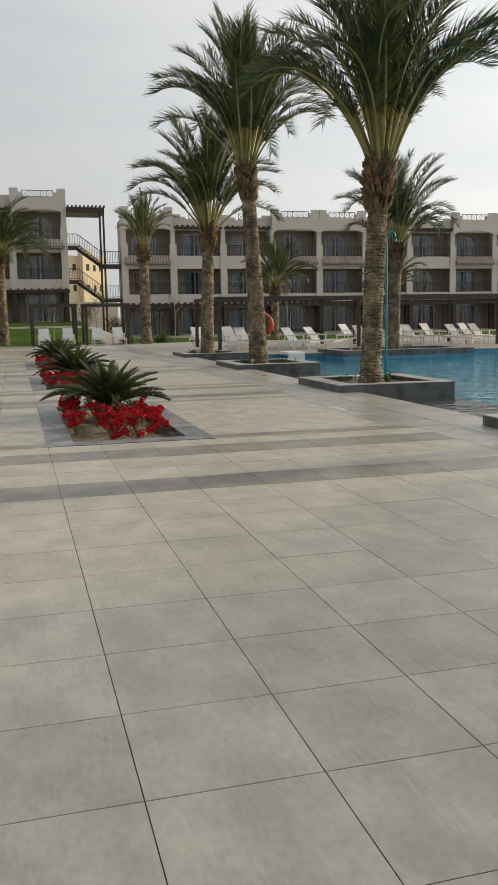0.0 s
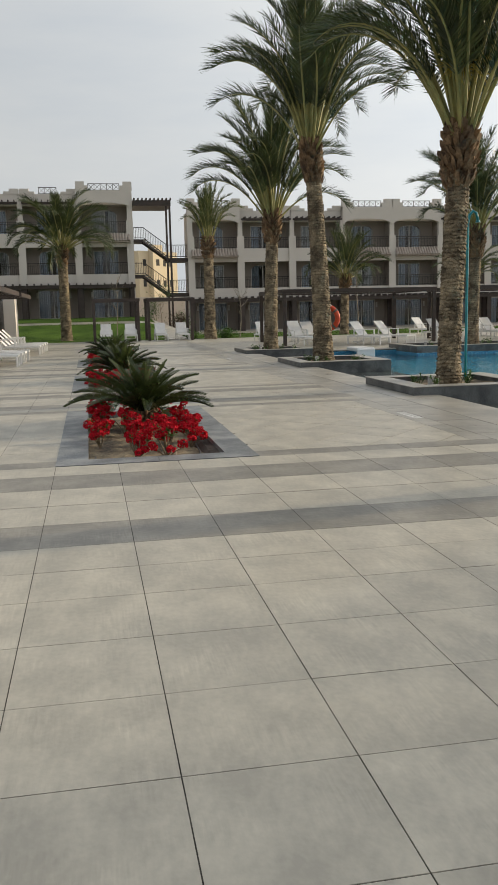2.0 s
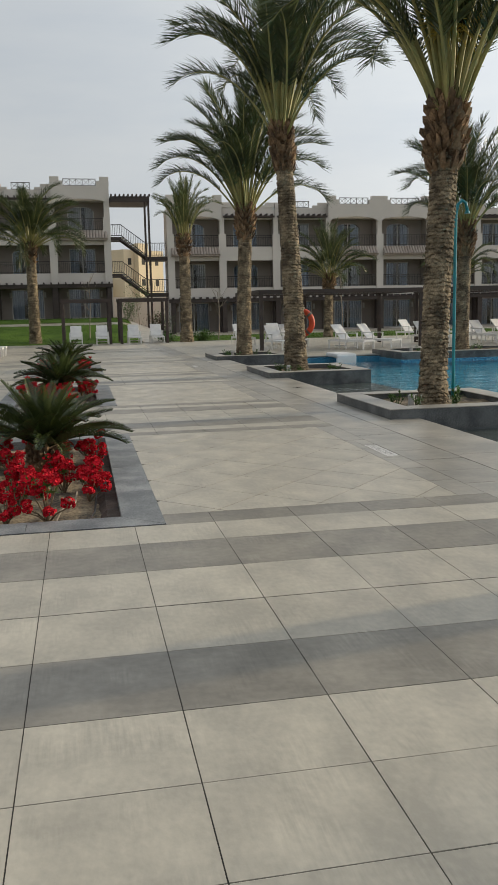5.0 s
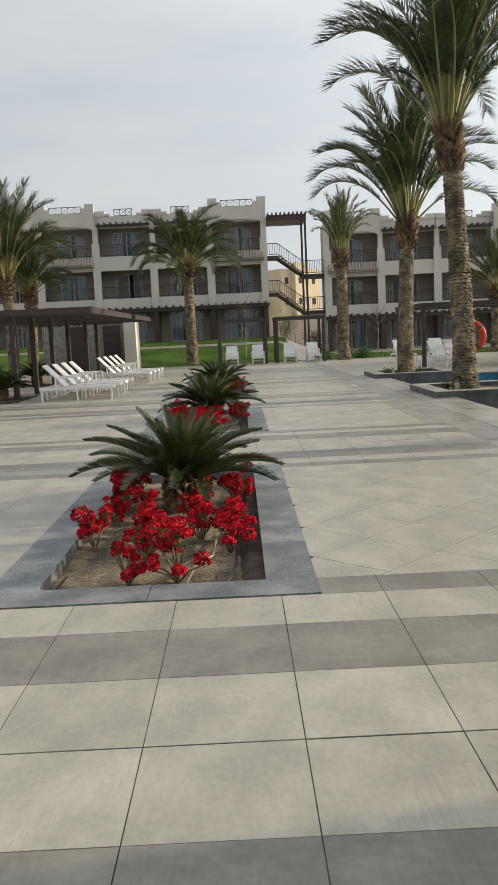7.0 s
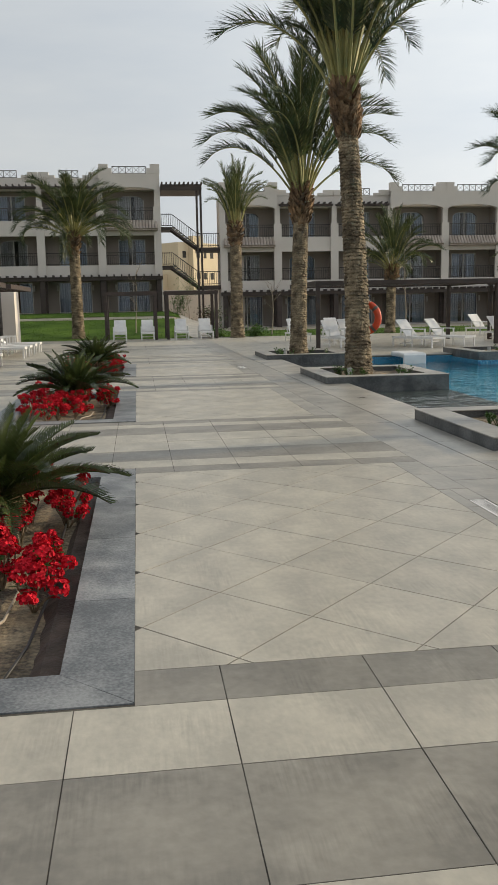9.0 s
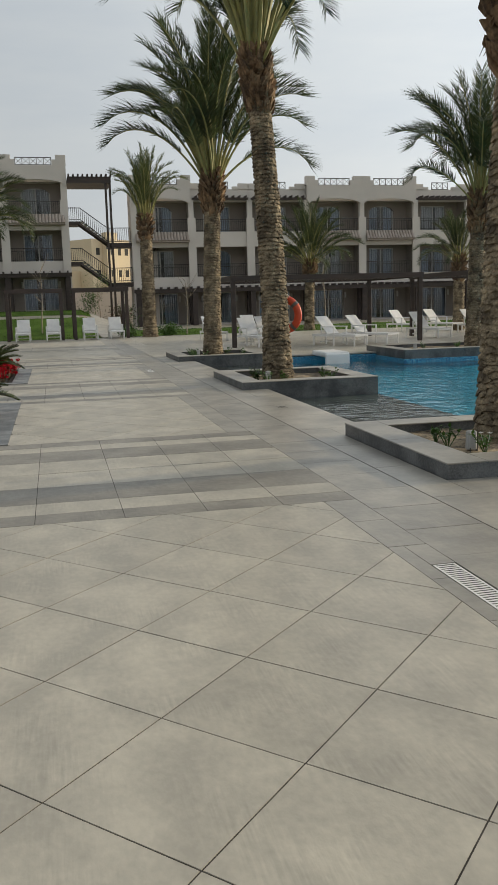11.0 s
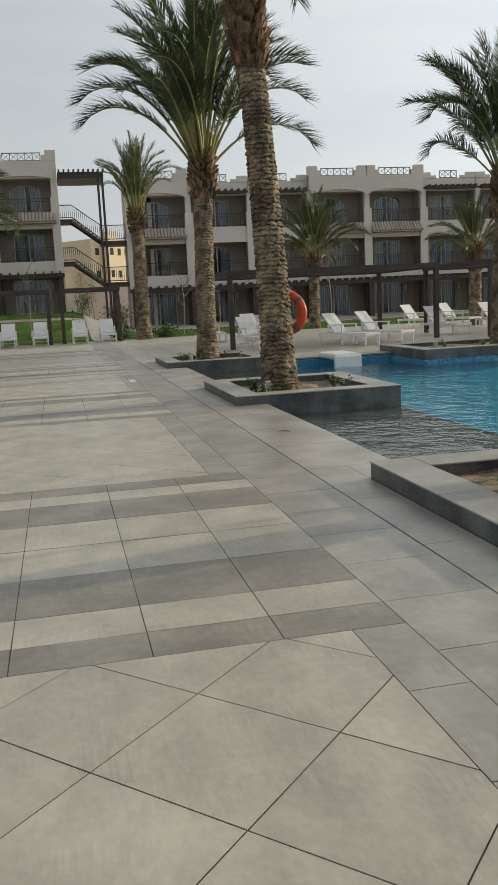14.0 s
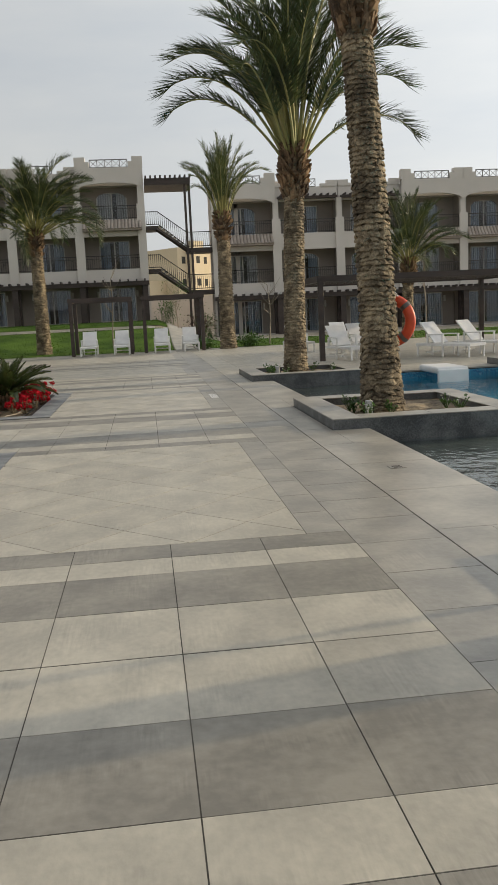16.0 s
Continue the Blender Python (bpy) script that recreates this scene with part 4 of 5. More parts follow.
# ---- outside stair between the wings ----
def build_stair():
    st = thing("outside_stair", "outdoor stair between the wings under a brown timber canopy", "stairs", m=pose(0, 66.6, 0))
    part("canopy", boxes((4.3, 7.1, -0.8, 2.4, 9.35, 9.75), *[(4.35 + k * 0.3, 4.45 + k * 0.3, -0.95, 2.5, 9.75, 9.9) for k in range(10)]), M_BROWN, st, "dark brown timber canopy")
    for x in (6.75, 7.02):
        part("post", boxes((x - 0.07, x + 0.07, -0.7, -0.55, -0.1, 9.35)), M_BROWN, st)
    for z0 in (2.95, 5.55):
        part("landing", boxes((6.7, 8.3, -0.5, 1.2, z0 - 0.28, z0)), M_BROWN, st)
        part("landing", boxes((4.25, 5.0, -0.5, 1.2, z0 + 1.17, z0 + 1.4)), M_BROWN, st)
        n = 8
        for k in range(n):
            x = 6.7 - (k + 1) * 1.7 / n
            part("step", boxes((x, x + 1.7 / n + 0.03, -0.45, 1.15, z0 + k * 1.4 / n + 0.1, z0 + (k + 1) * 1.4 / n)), M_COPING, st)
        bm = bmesh.new()
        tube(bm, [(4.9, -0.5, z0 + 1.2), (6.8, -0.5, z0 - 0.2)], 0.13, 4)
        part("stringer", bm, M_BROWN, st)
        for pts in ([(4.3, 2.25), (5.0, 2.25), (6.75, 0.95), (8.25, 0.95)], [(4.3, 1.5), (5.0, 1.5), (6.75, 0.1), (8.25, 0.1)]):
            part("handrail", tube(bmesh.new(), [(x, -0.52, z0 + z) for x, z in pts], 0.028, 5), M_METAL, st, "dark metal stair rail")
        bar = mesh_of("baluster", tube(bmesh.new(), [(0, 0, 0), (0, 0, 0.85)], 0.013, 4), M_METAL)
        for k in range(33):
            x = 4.3 + k * 0.123
            z = 1.45 if x < 5.0 else 1.45 - (x - 5.0) / 1.75 * 1.4 if x < 6.75 else 0.05
            part("baluster", bar, None, st).location = (x, -0.52, z0 + z)


build_stair()


def build_far():
    """Sunlit yellow block far behind, and the wall and path behind the stair."""
    b = thing("far_building", "sunlit yellow plaster building far behind the hotel", "building", m=pose(11.5, 150, 0, 0, 0, 38))
    part("wall", boxes((-2.5, 6.5, 0, 12, -1, 12.0), (-0.3, 2.0, -1.2, 0, -1, 13.0), (-6.0, -2.5, 3, 14, -1, 7.0), (6.5, 9.0, 3, 10, -1, 9.2)), M_YELLOW, b)
    for x, z in ((0.4, 9.5), (3.0, 9.5), (4.6, 9.5), (0.4, 6.0), (3.0, 6.0), (4.6, 6.0), (-1.6, 9.5), (-1.6, 6.0)):
        part("window", boxes((x, x + 0.75, -1.21 if -0.3 <= x < 2 else -0.02, -1.15 if -0.3 <= x < 2 else 0.04, z, z + 1.1)), M_DARK, b)
    g = tagged(new("garden_wall", mesh_of("garden_wall", boxes((2.0, 10.0, 84, 84.3, -0.2, 3.0)), M_WALL)), "low plastered garden wall behind the stair", "wall", kind="structure")


build_far()


# ---- sun loungers ----
def lounger_proto():
    lo = thing("sun_lounger", "white metal sun lounger with raised sling backrest", "sun lounger", "white sun loungers")
    W, H = 0.62, 0.34
    for x in (-0.92, 0.88):
        for y in (-W / 2, W / 2 - 0.045):
            part("leg", soft_box(x, x + 0.045, y, y + 0.045, 0.0, H - 0.05, 0.005), M_WHITE, lo)
    part("frame", boxes((-0.95, 0.95, -W / 2 - 0.005, -W / 2 + 0.045, H - 0.05, H + 0.02), (-0.95, 0.95, W / 2 - 0.045, W / 2 + 0.005, H - 0.05, H + 0.02), (0.9, 0.95, -W / 2 + 0.045, W / 2 - 0.045, H - 0.05, H + 0.02), (-0.95, -0.9, -W / 2 + 0.045, W / 2 - 0.045, H - 0.05, H + 0.02)), M_WHITE, lo)
    part("seat", soft_box(-0.3, 0.9, -W / 2 + 0.046, W / 2 - 0.046, H - 0.02, H + 0.012, 0.008), M_MESHCLOTH, lo)
    b = part("backrest", soft_box(-0.78, 0.0, -W / 2 + 0.03, W / 2 - 0.03, -0.02, 0.015, 0.012), M_MESHCLOTH, lo)
    b.matrix_basis = pose(-0.3, 0, H + 0.03, 0, 46, 0)
    for y in (-W / 2 - 0.02, W / 2 - 0.03):
        part("armrest", boxes((-0.55, 0.05, y, y + 0.05, H + 0.24, H + 0.27), (-0.54, -0.5, y + 0.005, y + 0.045, H - 0.04, H + 0.24), (-0.0, 0.04, y + 0.005, y + 0.045, 0.0, H + 0.24)), M_WHITE, lo)
    part("brace", boxes((-0.62, -0.58, -W / 2 + 0.05, W / 2 - 0.05, 0.1, 0.14)), M_WHITE, lo)
    return lo


LOUNGER = lounger_proto()


def lounger(x, y, rz, z=0.0):
    return copy_thing(LOUNGER, pose(x, y, z, 0, 0, rz))


# beside the pergola, in two rows of four, heads away from the pool
for k in range(4):
    lounger(-2.35 + 0.03 * k, 26.6 + 1.0 * k, 0)
LOUNGER.matrix_basis = pose(-2.1, 33.6, 0)
for k in range(1, 4):
    lounger(-2.1 + 0.03 * k, 33.6 + 1.15 * k, 0)
lounger(-2.2, 13.95, 0)
# four under the frames at the lawn, facing the pool
for x in (1.55, 2.85, 4.45, 5.6):
    lounger(x, 46.7, -90)
# behind the pool
for x, y, a in ((9.4, 35.6, -78), (10.4, 37.4, -80), (9.0, 41.0, -85), (10.6, 41.0, -85), (11.9, 34.2, -62), (13.1, 34.6, -58), (17.8, 42.5, -69), (19.2, 42.0, -69), (19.4, 39.0, -74), (20.6, 38.3, -69), (16.3, 37.0, -76), (18.6, 36.4, -74), (20.2, 34.9, -72), (21.6, 35.2, -69),
                (22.6, 38.0, -69), (24.0, 36.0, -69), (25.6, 36.4, -69), (26.6, 39.0, -69), (28.2, 37.6, -69)):
    lounger(x, y, a)


# ---- pergolas ----
def deck_pergola(x0, x1, y0, y1, top, posts, label, solid=True):
    p = thing("pergola", label, "pergola", "brown deck pergolas")
    bm = boxes((x0, x1, y0, y0 + 0.1, top - 0.16, top), (x0, x1, y1 - 0.1, y1, top - 0.16, top), (x0, x0 + 0.1, y0 + 0.1, y1 - 0.1, top - 0.16, top), (x1 - 0.1, x1, y0 + 0.1, y1 - 0.1, top - 0.16, top))
    part("beam", bm, M_BROWN, p)
    if solid:
        n = int((y1 - y0) / 0.22)
        for k in range(n):
            y = y0 + 0.16 + k * (y1 - y0 - 0.3) / n
            part("slat", boxes((x0 + 0.1, x1 - 0.1, y, y + 0.07, top - 0.12, top - 0.02)), M_BROWN, p)
    for px, py in posts:
        part("post", soft_box(px - 0.07, px + 0.07, py - 0.07, py + 0.07, 0, top - 0.16, 0.006), M_BROWN, p)
    return p


deck_pergola(-7.4, -2.0, 27.2, 36.0, 2.42, [(x, y) for x in (-4.2, -7.0) for y in (27.5, 29.8, 32.3, 35.0)], "dark brown timber pergola beside the sun loungers")
deck_pergola(-7.4, -2.0, 37.2, 43.0, 2.42, [(x, y) for x in (-4.2, -7.0) for y in (38.6, 41.2)], "dark brown timber pergola beside the sun loungers")
deck_pergola(8.5, 15.2, 35.0, 40.0, 2.3, [(8.6, 35.1), (8.6, 39.9), (15.1, 35.1), (15.1, 39.9), (11.6, 39.9)], "dark brown timber pergola behind the pool")
deck_pergola(16.2, 27.0, 33.8, 38.6, 2.3, [(16.3, 33.9), (16.3, 38.5), (21.5, 33.9), (26.9, 33.9), (26.9, 38.5), (21.5, 38.5)], "dark brown timber pergola behind the pool")
deck_pergola(0.85, 3.35, 46.2, 48.6, 2.25, [(0.95, 46.3), (0.95, 48.5), (3.25, 46.3), (3.25, 48.5)], "open dark brown timber frame at the lawn edge", False)
deck_pergola(3.7, 6.2, 46.2, 48.6, 2.25, [(3.8, 46.3), (3.8, 48.5), (6.1, 46.3), (6.1, 48.5)], "open dark brown timber frame at the lawn edge", False)


# ---- sago planters ----
def sago_frond(length, droop, seed):
    rnd = random.Random(seed)
    bm = bmesh.new()
    pts, a, steps = [Vector((0, 0, 0))], radians(10), 10
    for i in range(steps):
        a -= radians(droop) / steps * (0.5 + i / steps)
        pts.append(pts[-1] + Vector((math.cos(a), 0, math.sin(a))) * (length / steps))
    tube(bm, pts, [0.009 * (1 - 0.7 * i / steps) for i in range(steps + 1)], 4)
    n = 48
    for i in range(n):
        u = 0.12 + 0.88 * (i + 0.5) / n
        k = min(int(u * steps), steps - 1)
        p, d = pts[k].lerp(pts[k + 1], u * steps - k), (pts[k + 1] - pts[k]).normalized()
        size = 0.17 * length * math.sin(math.pi * (0.18 + 0.72 * u)) * rnd.uniform(0.9, 1.08)
        up = Vector((-d.z, 0, d.x))
        for side in (-1, 1):
            v = (d * 0.7 + Vector((0, side, 0)) * 0.75 + up * 0.55).normalized()
            tip = p + v * size + Vector((0, 0, -0.01))
            wv = d * 0.0085
            q = [bm.verts.new(x) for x in (p - wv, p + wv, p + v * size * 0.6 + wv, p + v * size * 0.6 - wv, tip)]
            bm.faces.new((q[0], q[1], q[2], q[3]))
            bm.faces.new((q[3], q[2], q[4]))
    return mesh_of("frond", bm, M_SAGO)


SAGO_FRONDS = [sago_frond(1.08, d, k) for k, d in enumerate((20, 34, 48, 62))]


def sago(x, y, z, size, seed, count=46, stem=0.28):
    rnd = random.Random(seed)
    s = thing("sago_palm", "dark green sago palm with stiff feathery leaves", "sago palm", "sago palms", m=pose(x, y, z))
    bm = bmesh.new()
    tube(bm, [(0, 0, -0.1), (0, 0, 0.1), (0, 0, stem)], [0.13, 0.15, 0.09], 10)
    for i in range(5):
        for k in range(9):
            a = 6.283 * (k + 0.5 * (i % 2)) / 9
            c = Vector((math.cos(a), math.sin(a), 0))
            tube(bm, [c * 0.1 + Vector((0, 0, stem * i / 5)), c * 0.19 + Vector((0, 0, stem * i / 5 + 0.06)), c * 0.17 + Vector((0, 0, stem * i / 5 + 0.12))], [0.035, 0.025, 0.005], 4)
    part("stem", bm, M_BOOT, s, "shaggy brown stem")
    for k in range(count):
        q = k / (count - 1)
        a = k * 2.39996 + rnd.uniform(-0.2, 0.2)
        lean = 20 + 54 * q ** 0.75 + rnd.uniform(-6, 6)
        f = part("frond", SAGO_FRONDS[min(3, int(q * 4 * rnd.uniform(0.7, 1.2)))], None, s)
        f.matrix_basis = Matrix.Translation((0, 0, stem - 0.03)) @ Matrix.Rotation(a, 4, "Z") @ Matrix.Rotation(-radians(90 - lean), 4, "Y") @ Matrix.Rotation(rnd.uniform(-0.3, 0.3), 4, "X") @ Matrix.Scale(size * rnd.uniform(0.88, 1.08) * (0.68 + 0.34 * q), 4)
    return s


def petal_cluster(rnd, n=24, r=0.045):
    """A head of small round two-petal flowers."""
    bm = bmesh.new()
    for _ in range(n):
        v = Vector((rnd.gauss(0, 1), rnd.gauss(0, 1), rnd.gauss(0.35, 0.8))).normalized()
        c = v * r * rnd.uniform(0.75, 1.15)
        s = v.cross(Vector((0, 0, 1)))
        s = s.normalized() if s.length > 0.1 else Vector((1, 0, 0))
        t = v.cross(s)
        for sg in (-1, 1):
            k = bm.verts.new(c - v * 0.004)
            ring = [bm.verts.new(c + s * sg * 0.012 + (s * math.cos(a) + t * math.sin(a)) * 0.0145 + v * rnd.uniform(0.0, 0.008)) for a in [6.283 * j / 6 for j in range(6)]]
            for j in range(6):
                bm.faces.new((k, ring[j], ring[(j + 1) % 6]))
    return mesh_of("flower_head", bm, M_RED)


_r = random.Random(77)
HEADS = [petal_cluster(_r, 24 + 2 * k, 0.042 + 0.005 * k) for k in range(4)]


def leaf_cluster(rnd):
    bm = bmesh.new()
    for _ in range(9):
        leaf_blade(bm, Vector((0, 0, 0)), Vector((rnd.uniform(-1, 1), rnd.uniform(-1, 1), rnd.uniform(0.0, 0.9))), rnd.uniform(0.06, 0.11), 0.02)
    return mesh_of("foliage", bm, M_LEAF)


LEAVES = [leaf_cluster(_r) for _ in range(3)]


def crown_of_thorns(x, y, z, seed, size=1.0):
    """A low thorny shrub: bent stems with red flower heads and some leaves."""
    rnd = random.Random(seed)
    s = thing("flower_shrub", "crown-of-thorns shrub with clusters of red flowers", "flowering plant", "red flowers in the planters", m=pose(x, y, z, 0, 0, rnd.uniform(0, 360)))
    bm = bmesh.new()
    tips = []
    for _ in range(rnd.randint(9, 14)):
        a, h = rnd.uniform(0, 6.283), rnd.uniform(0.1, 0.36) * size
        o = Vector((math.cos(a), math.sin(a), 0)) * rnd.uniform(0.03, 0.19) * size
        tip = o + Vector((0, 0, h))
        pts = [(0, 0, -0.03), o * 0.45 + Vector((0, 0, h * 0.4)), o * 0.95 + Vector((0, 0, h * 0.75)), tip]
        tube(bm, pts, [0.008, 0.007, 0.006, 0.004], 5)
        for _ in range(5):
            u = rnd.uniform(0.2, 0.9)
            p = tip * u
            leaf_blade(bm, p, Vector((rnd.uniform(-1, 1), rnd.uniform(-1, 1), 0.2)), 0.025, 0.003)
        tips.append(tip)
    part("woody_base", bm, M_STEM, s, "thorny brown stems")
    for t in tips:
        f = part("flower_head", HEADS[rnd.randrange(4)], None, s)
        f.matrix_basis = Matrix.Translation(t) @ pose(0, 0, 0, rnd.uniform(-25, 25), rnd.uniform(-25, 25), rnd.uniform(0, 360)) @ Matrix.Scale(rnd.uniform(0.8, 1.15) * size, 4)
        if rnd.random() < 0.4:
            f = part("foliage", LEAVES[rnd.randrange(3)], None, s)
            f.matrix_basis = Matrix.Translation(t * rnd.uniform(0.7, 0.95)) @ pose(0, 0, 0, 0, 0, rnd.uniform(0, 360)) @ Matrix.Scale(size, 4)


def sago_bed(y0, y1, seed, palm_y, palm_size):
    """A sunken bed in a frame of granite slabs, mitred at the corners."""
    bed = thing("flower_bed", "sunken flower bed framed with grey granite slabs", "flower bed", "flower beds down the terrace")
    xo0, xo1, xi0, xi1, w = 0.27, 2.30, 0.585, 1.99, 0.31
    yi0, yi1 = y0 + w, y1 - w

    def slab(pts):
        bm = bmesh.new()
        lo = [bm.verts.new((x, y, -0.12)) for x, y in pts]
        hi = [bm.verts.new((x, y, 0.004)) for x, y in pts]
        bm.faces.new(hi), bm.faces.new(lo)
        for i in range(len(pts)):
            j = (i + 1) % len(pts)
            bm.faces.new((lo[i], lo[j], hi[j], hi[i]))
        part("border_slab", bm, M_GRANITE, bed, "grey granite border slab")
    g = 0.002
    mx = (xi0 + xi1) / 2
    slab([(xo0, y0), (mx - g, y0), (mx - g, yi0), (xi0, yi0)]), slab([(mx + g, y0), (xo1 - g, y0), (xi1 - g, yi0), (mx + g, yi0)])
    slab([(xo0, y1), (mx - g, y1), (mx - g, yi1), (xi0, yi1)]), slab([(mx + g, y1), (xo1 - g, y1), (xi1 - g, yi1), (mx + g, yi1)])
    cuts = [y0 + (y1 - y0) * k / 4 for k in range(5)]
    for k in range(4):
        a, b = cuts[k] + g, cuts[k + 1] - g
        ia, ib = (yi0 if k == 0 else a), (yi1 if k == 3 else b)
        slab([(xo0, a + g), (xi0, ia), (xi0, ib), (xo0, b)])
        slab([(xi1, ia), (xo1, a + g), (xo1, b), (xi1, ib)])
    part("soil", soil_sheet(xi0 - 0.02, xi1 + 0.02, yi0 - 0.02, yi1 + 0.02, -0.085, 0.035, seed), M_SOIL, bed, "sandy brown soil")
    rnd = random.Random(seed)
    # darker uneven strip along the bed's right inner edge
    dark_edge = []
    for i in range(40):
        y = yi0 + (yi1 - yi0) * i / 39
        dark_edge += [(xi1 - 0.2 - 0.06 * noise.noise((y * 3.0, seed, 0)), y, -0.12), (xi1 - 0.1, y, -0.045 + 0.012 * noise.noise((y * 9.0, 1, seed))), (xi1 + 0.01, y, -0.045)]
    part("damp_soil", sheet("damp_soil", dark_edge, [(3 * i + j, 3 * i + j + 1, 3 * i + j + 4, 3 * i + j + 3) for i in range(39) for j in range(2)], M_MULCH), None, bed, "dark strip on the soil along the pipe")
    bm = bmesh.new()
    run = [(xi0 + 0.09, yi0 + 0.5), (xi0 + 0.07, yi0 + 0.12), (xi0 + 0.3, yi0 + 0.07), (xi1 - 0.5, yi0 + 0.08), (xi1 - 0.24, yi0 + 0.09), (xi1 - 0.2, yi0 + 0.5), (xi1 - 0.17, yi0 + 1.2), (xi1 - 0.19, yi0 + 2.4), (xi1 - 0.2, yi1 - 0.2)]
    tube(bm, [(x + rnd.uniform(-0.015, 0.015), y, -0.055 + rnd.uniform(-0.008, 0.012)) for x, y in run], 0.009, 6)
    hose = tagged(new("irrigation_pipe", mesh_of("irrigation_pipe", bm, M_HOSE, True)), "thin black irrigation pipe on the soil", "pipe", "irrigation pipes")
    bm = bmesh.new()
    tube(bm, [(mx + 0.2, yi0 + 0.15, -0.05), (mx + 0.24, yi0 + 0.5, -0.03), (mx + 0.35, yi0 + 0.8, -0.04), (mx + 0.36, yi0 + 1.3, -0.05)], 0.009, 6)
    tagged(new("irrigation_pipe", mesh_of("irrigation_pipe", bm, M_TWIG, True)), "pale irrigation pipe on the soil", "pipe", "irrigation pipes")
    sago((xi0 + xi1) / 2 + 0.03, palm_y, -0.08, palm_size, seed, stem=0.25)
    n = 0
    for row in range(int((yi1 - yi0) / 0.34)):
        for col in range(4):
            x = xi0 + 0.2 + col * 0.34 + rnd.uniform(-0.08, 0.08)
            y = yi0 + 0.34 + row * 0.34 + rnd.uniform(-0.1, 0.1)
            if (x - 1.35) ** 2 + (y - palm_y) ** 2 < 0.1 or y > yi1 - 0.1:
                continue
            if rnd.random() < 0.42:
                continue
            crown_of_thorns(x, y, -0.07, seed * 100 + row * 10 + col, rnd.uniform(0.68, 1.0))
    return bed


sago_bed(9.10, 13.95, 31, 12.1, 1.02)
sago_bed(17.42, 21.7, 32, 19.9, 0.98)
sago_bed(25.1, 29.3, 33, 27.4, 1.0)


# ---- bed beside the pergola ----
def side_bed(x0, x1, y0, y1, seed):
    n = 20
    verts = [(x0 + (x1 - x0) * i / n, y0 + (y1 - y0) * j / n, 0.02 + 0.04 * noise.noise((i * 0.7, j * 0.7, seed))) for i in range(n + 1) for j in range(n + 1)]
    faces = [(i * (n + 1) + j, (i + 1) * (n + 1) + j, (i + 1) * (n + 1) + j + 1, i * (n + 1) + j + 1) for i in range(n) for j in range(n)]
    tagged(new("mulch_bed", sheet("mulch_bed", verts, faces, M_MULCH)), "planting bed covered with dark bark mulch", "bed", kind="structure")


side_bed(-12.0, -3.9, 26.2, 28.6, 3)
side_bed(-12.0, -4.6, 34.2, 35.6, 5)
sago(-4.6, 27.4, 0.02, 0.85, 51)
sago(-6.0, 27.6, 0.02, 0.85, 52)
sago(-5.4, 34.9, 0.02, 0.9, 53)
sago(-7.2, 35.0, 0.02, 0.9, 54)
sago(-9.0, 35.0, 0.02, 0.9, 55)


# ---- small pavilion wall by the left pergolas ----
pav = thing("shower_wall", "stone-clad shower wall beside the pergola", "wall")
part("pillar", boxes((-3.4, -2.85, 44.0, 45.4, 0, 2.3)), M_WALL, pav, "pale rendered end of the wall")
part("cladding", boxes((-7.4, -3.4, 45.0, 45.4, 0, 2.25)), M_CLADDING, pav, "grey stone cladding")
for x in (-4.5, -6.2):
    part("panel", boxes((x, x + 0.8, 44.9, 44.996, 0, 2.2)), M_BROWN, pav, "dark brown timber panel")


# ---- life buoy on the palm ----
def life_buoy(x, y, z):
    b = thing("life_buoy", "orange life buoy hung on a palm trunk by white rope", "life buoy", m=pose(x, y, z, 4, 6, -38))
    bm = bmesh.new()
    N, K, R, r = 36, 12, 0.285, 0.075
    ring = [[bm.verts.new(((R + r * math.cos(q)) * math.cos(p), r * 0.75 * math.sin(q), (R + r * math.cos(q)) * math.sin(p))) for q in [6.28319 * k / K for k in range(K)]] for p in [6.28319 * i / N for i in range(N)]]
    for i in range(N):
        for k in range(K):
            bm.faces.new((ring[i][k], ring[(i + 1) % N][k], ring[(i + 1) % N][(k + 1) % K], ring[i][(k + 1) % K]))
    part("ring", bm, M_ORANGE, b, "", True)
    for a in (45, 135, 225, 315):
        bm = bmesh.new()
        c = Vector((math.cos(radians(a)) * R, 0, math.sin(radians(a)) * R))
        t = Vector((-math.sin(radians(a)), 0, math.cos(radians(a))))
        o = c.normalized()
        rows = []
        for dt in (-0.03, 0.03):
            rows.append([bm.verts.new(c + t * dt + o * math.cos(q) * 0.079 + Vector((0, 1, 0)) * math.sin(q) * 0.062) for q in [6.28319 * k / 12 for k in range(12)]])
        for k in range(12):
            bm.faces.new((rows[0][k], rows[0][(k + 1) % 12], rows[1][(k + 1) % 12], rows[1][k]))
        part("band", bm, M_LATTICE, b, "grey reflective band", True)
    bm = bmesh.new()
    tube(bm, [(-0.14, 0.1, 0.62), (0.0, 0.0, 0.42), (0.1, -0.03, 0.33)], 0.012, 6)
    tube(bm, [(-0.16, 0.02, 0.3), (-0.2, 0.0, 0.0), (-0.1, -0.03, -0.3), (0.02, 0.02, -0.37), (-0.04, 0.0, -0.46), (0.06, 0.0, -0.5), (0.0, 0.02, -0.42), (0.1, 0.0, -0.33)], 0.012, 6)
    tube(bm, [(0.1, 0.0, -0.33), (0.13, 0.02, -0.5), (0.07, 0.02, -0.62)], 0.014, 6)
    part("rope", bm, M_ROPE, b, "white rope")


life_buoy(7.1, 23.38, 1.22)


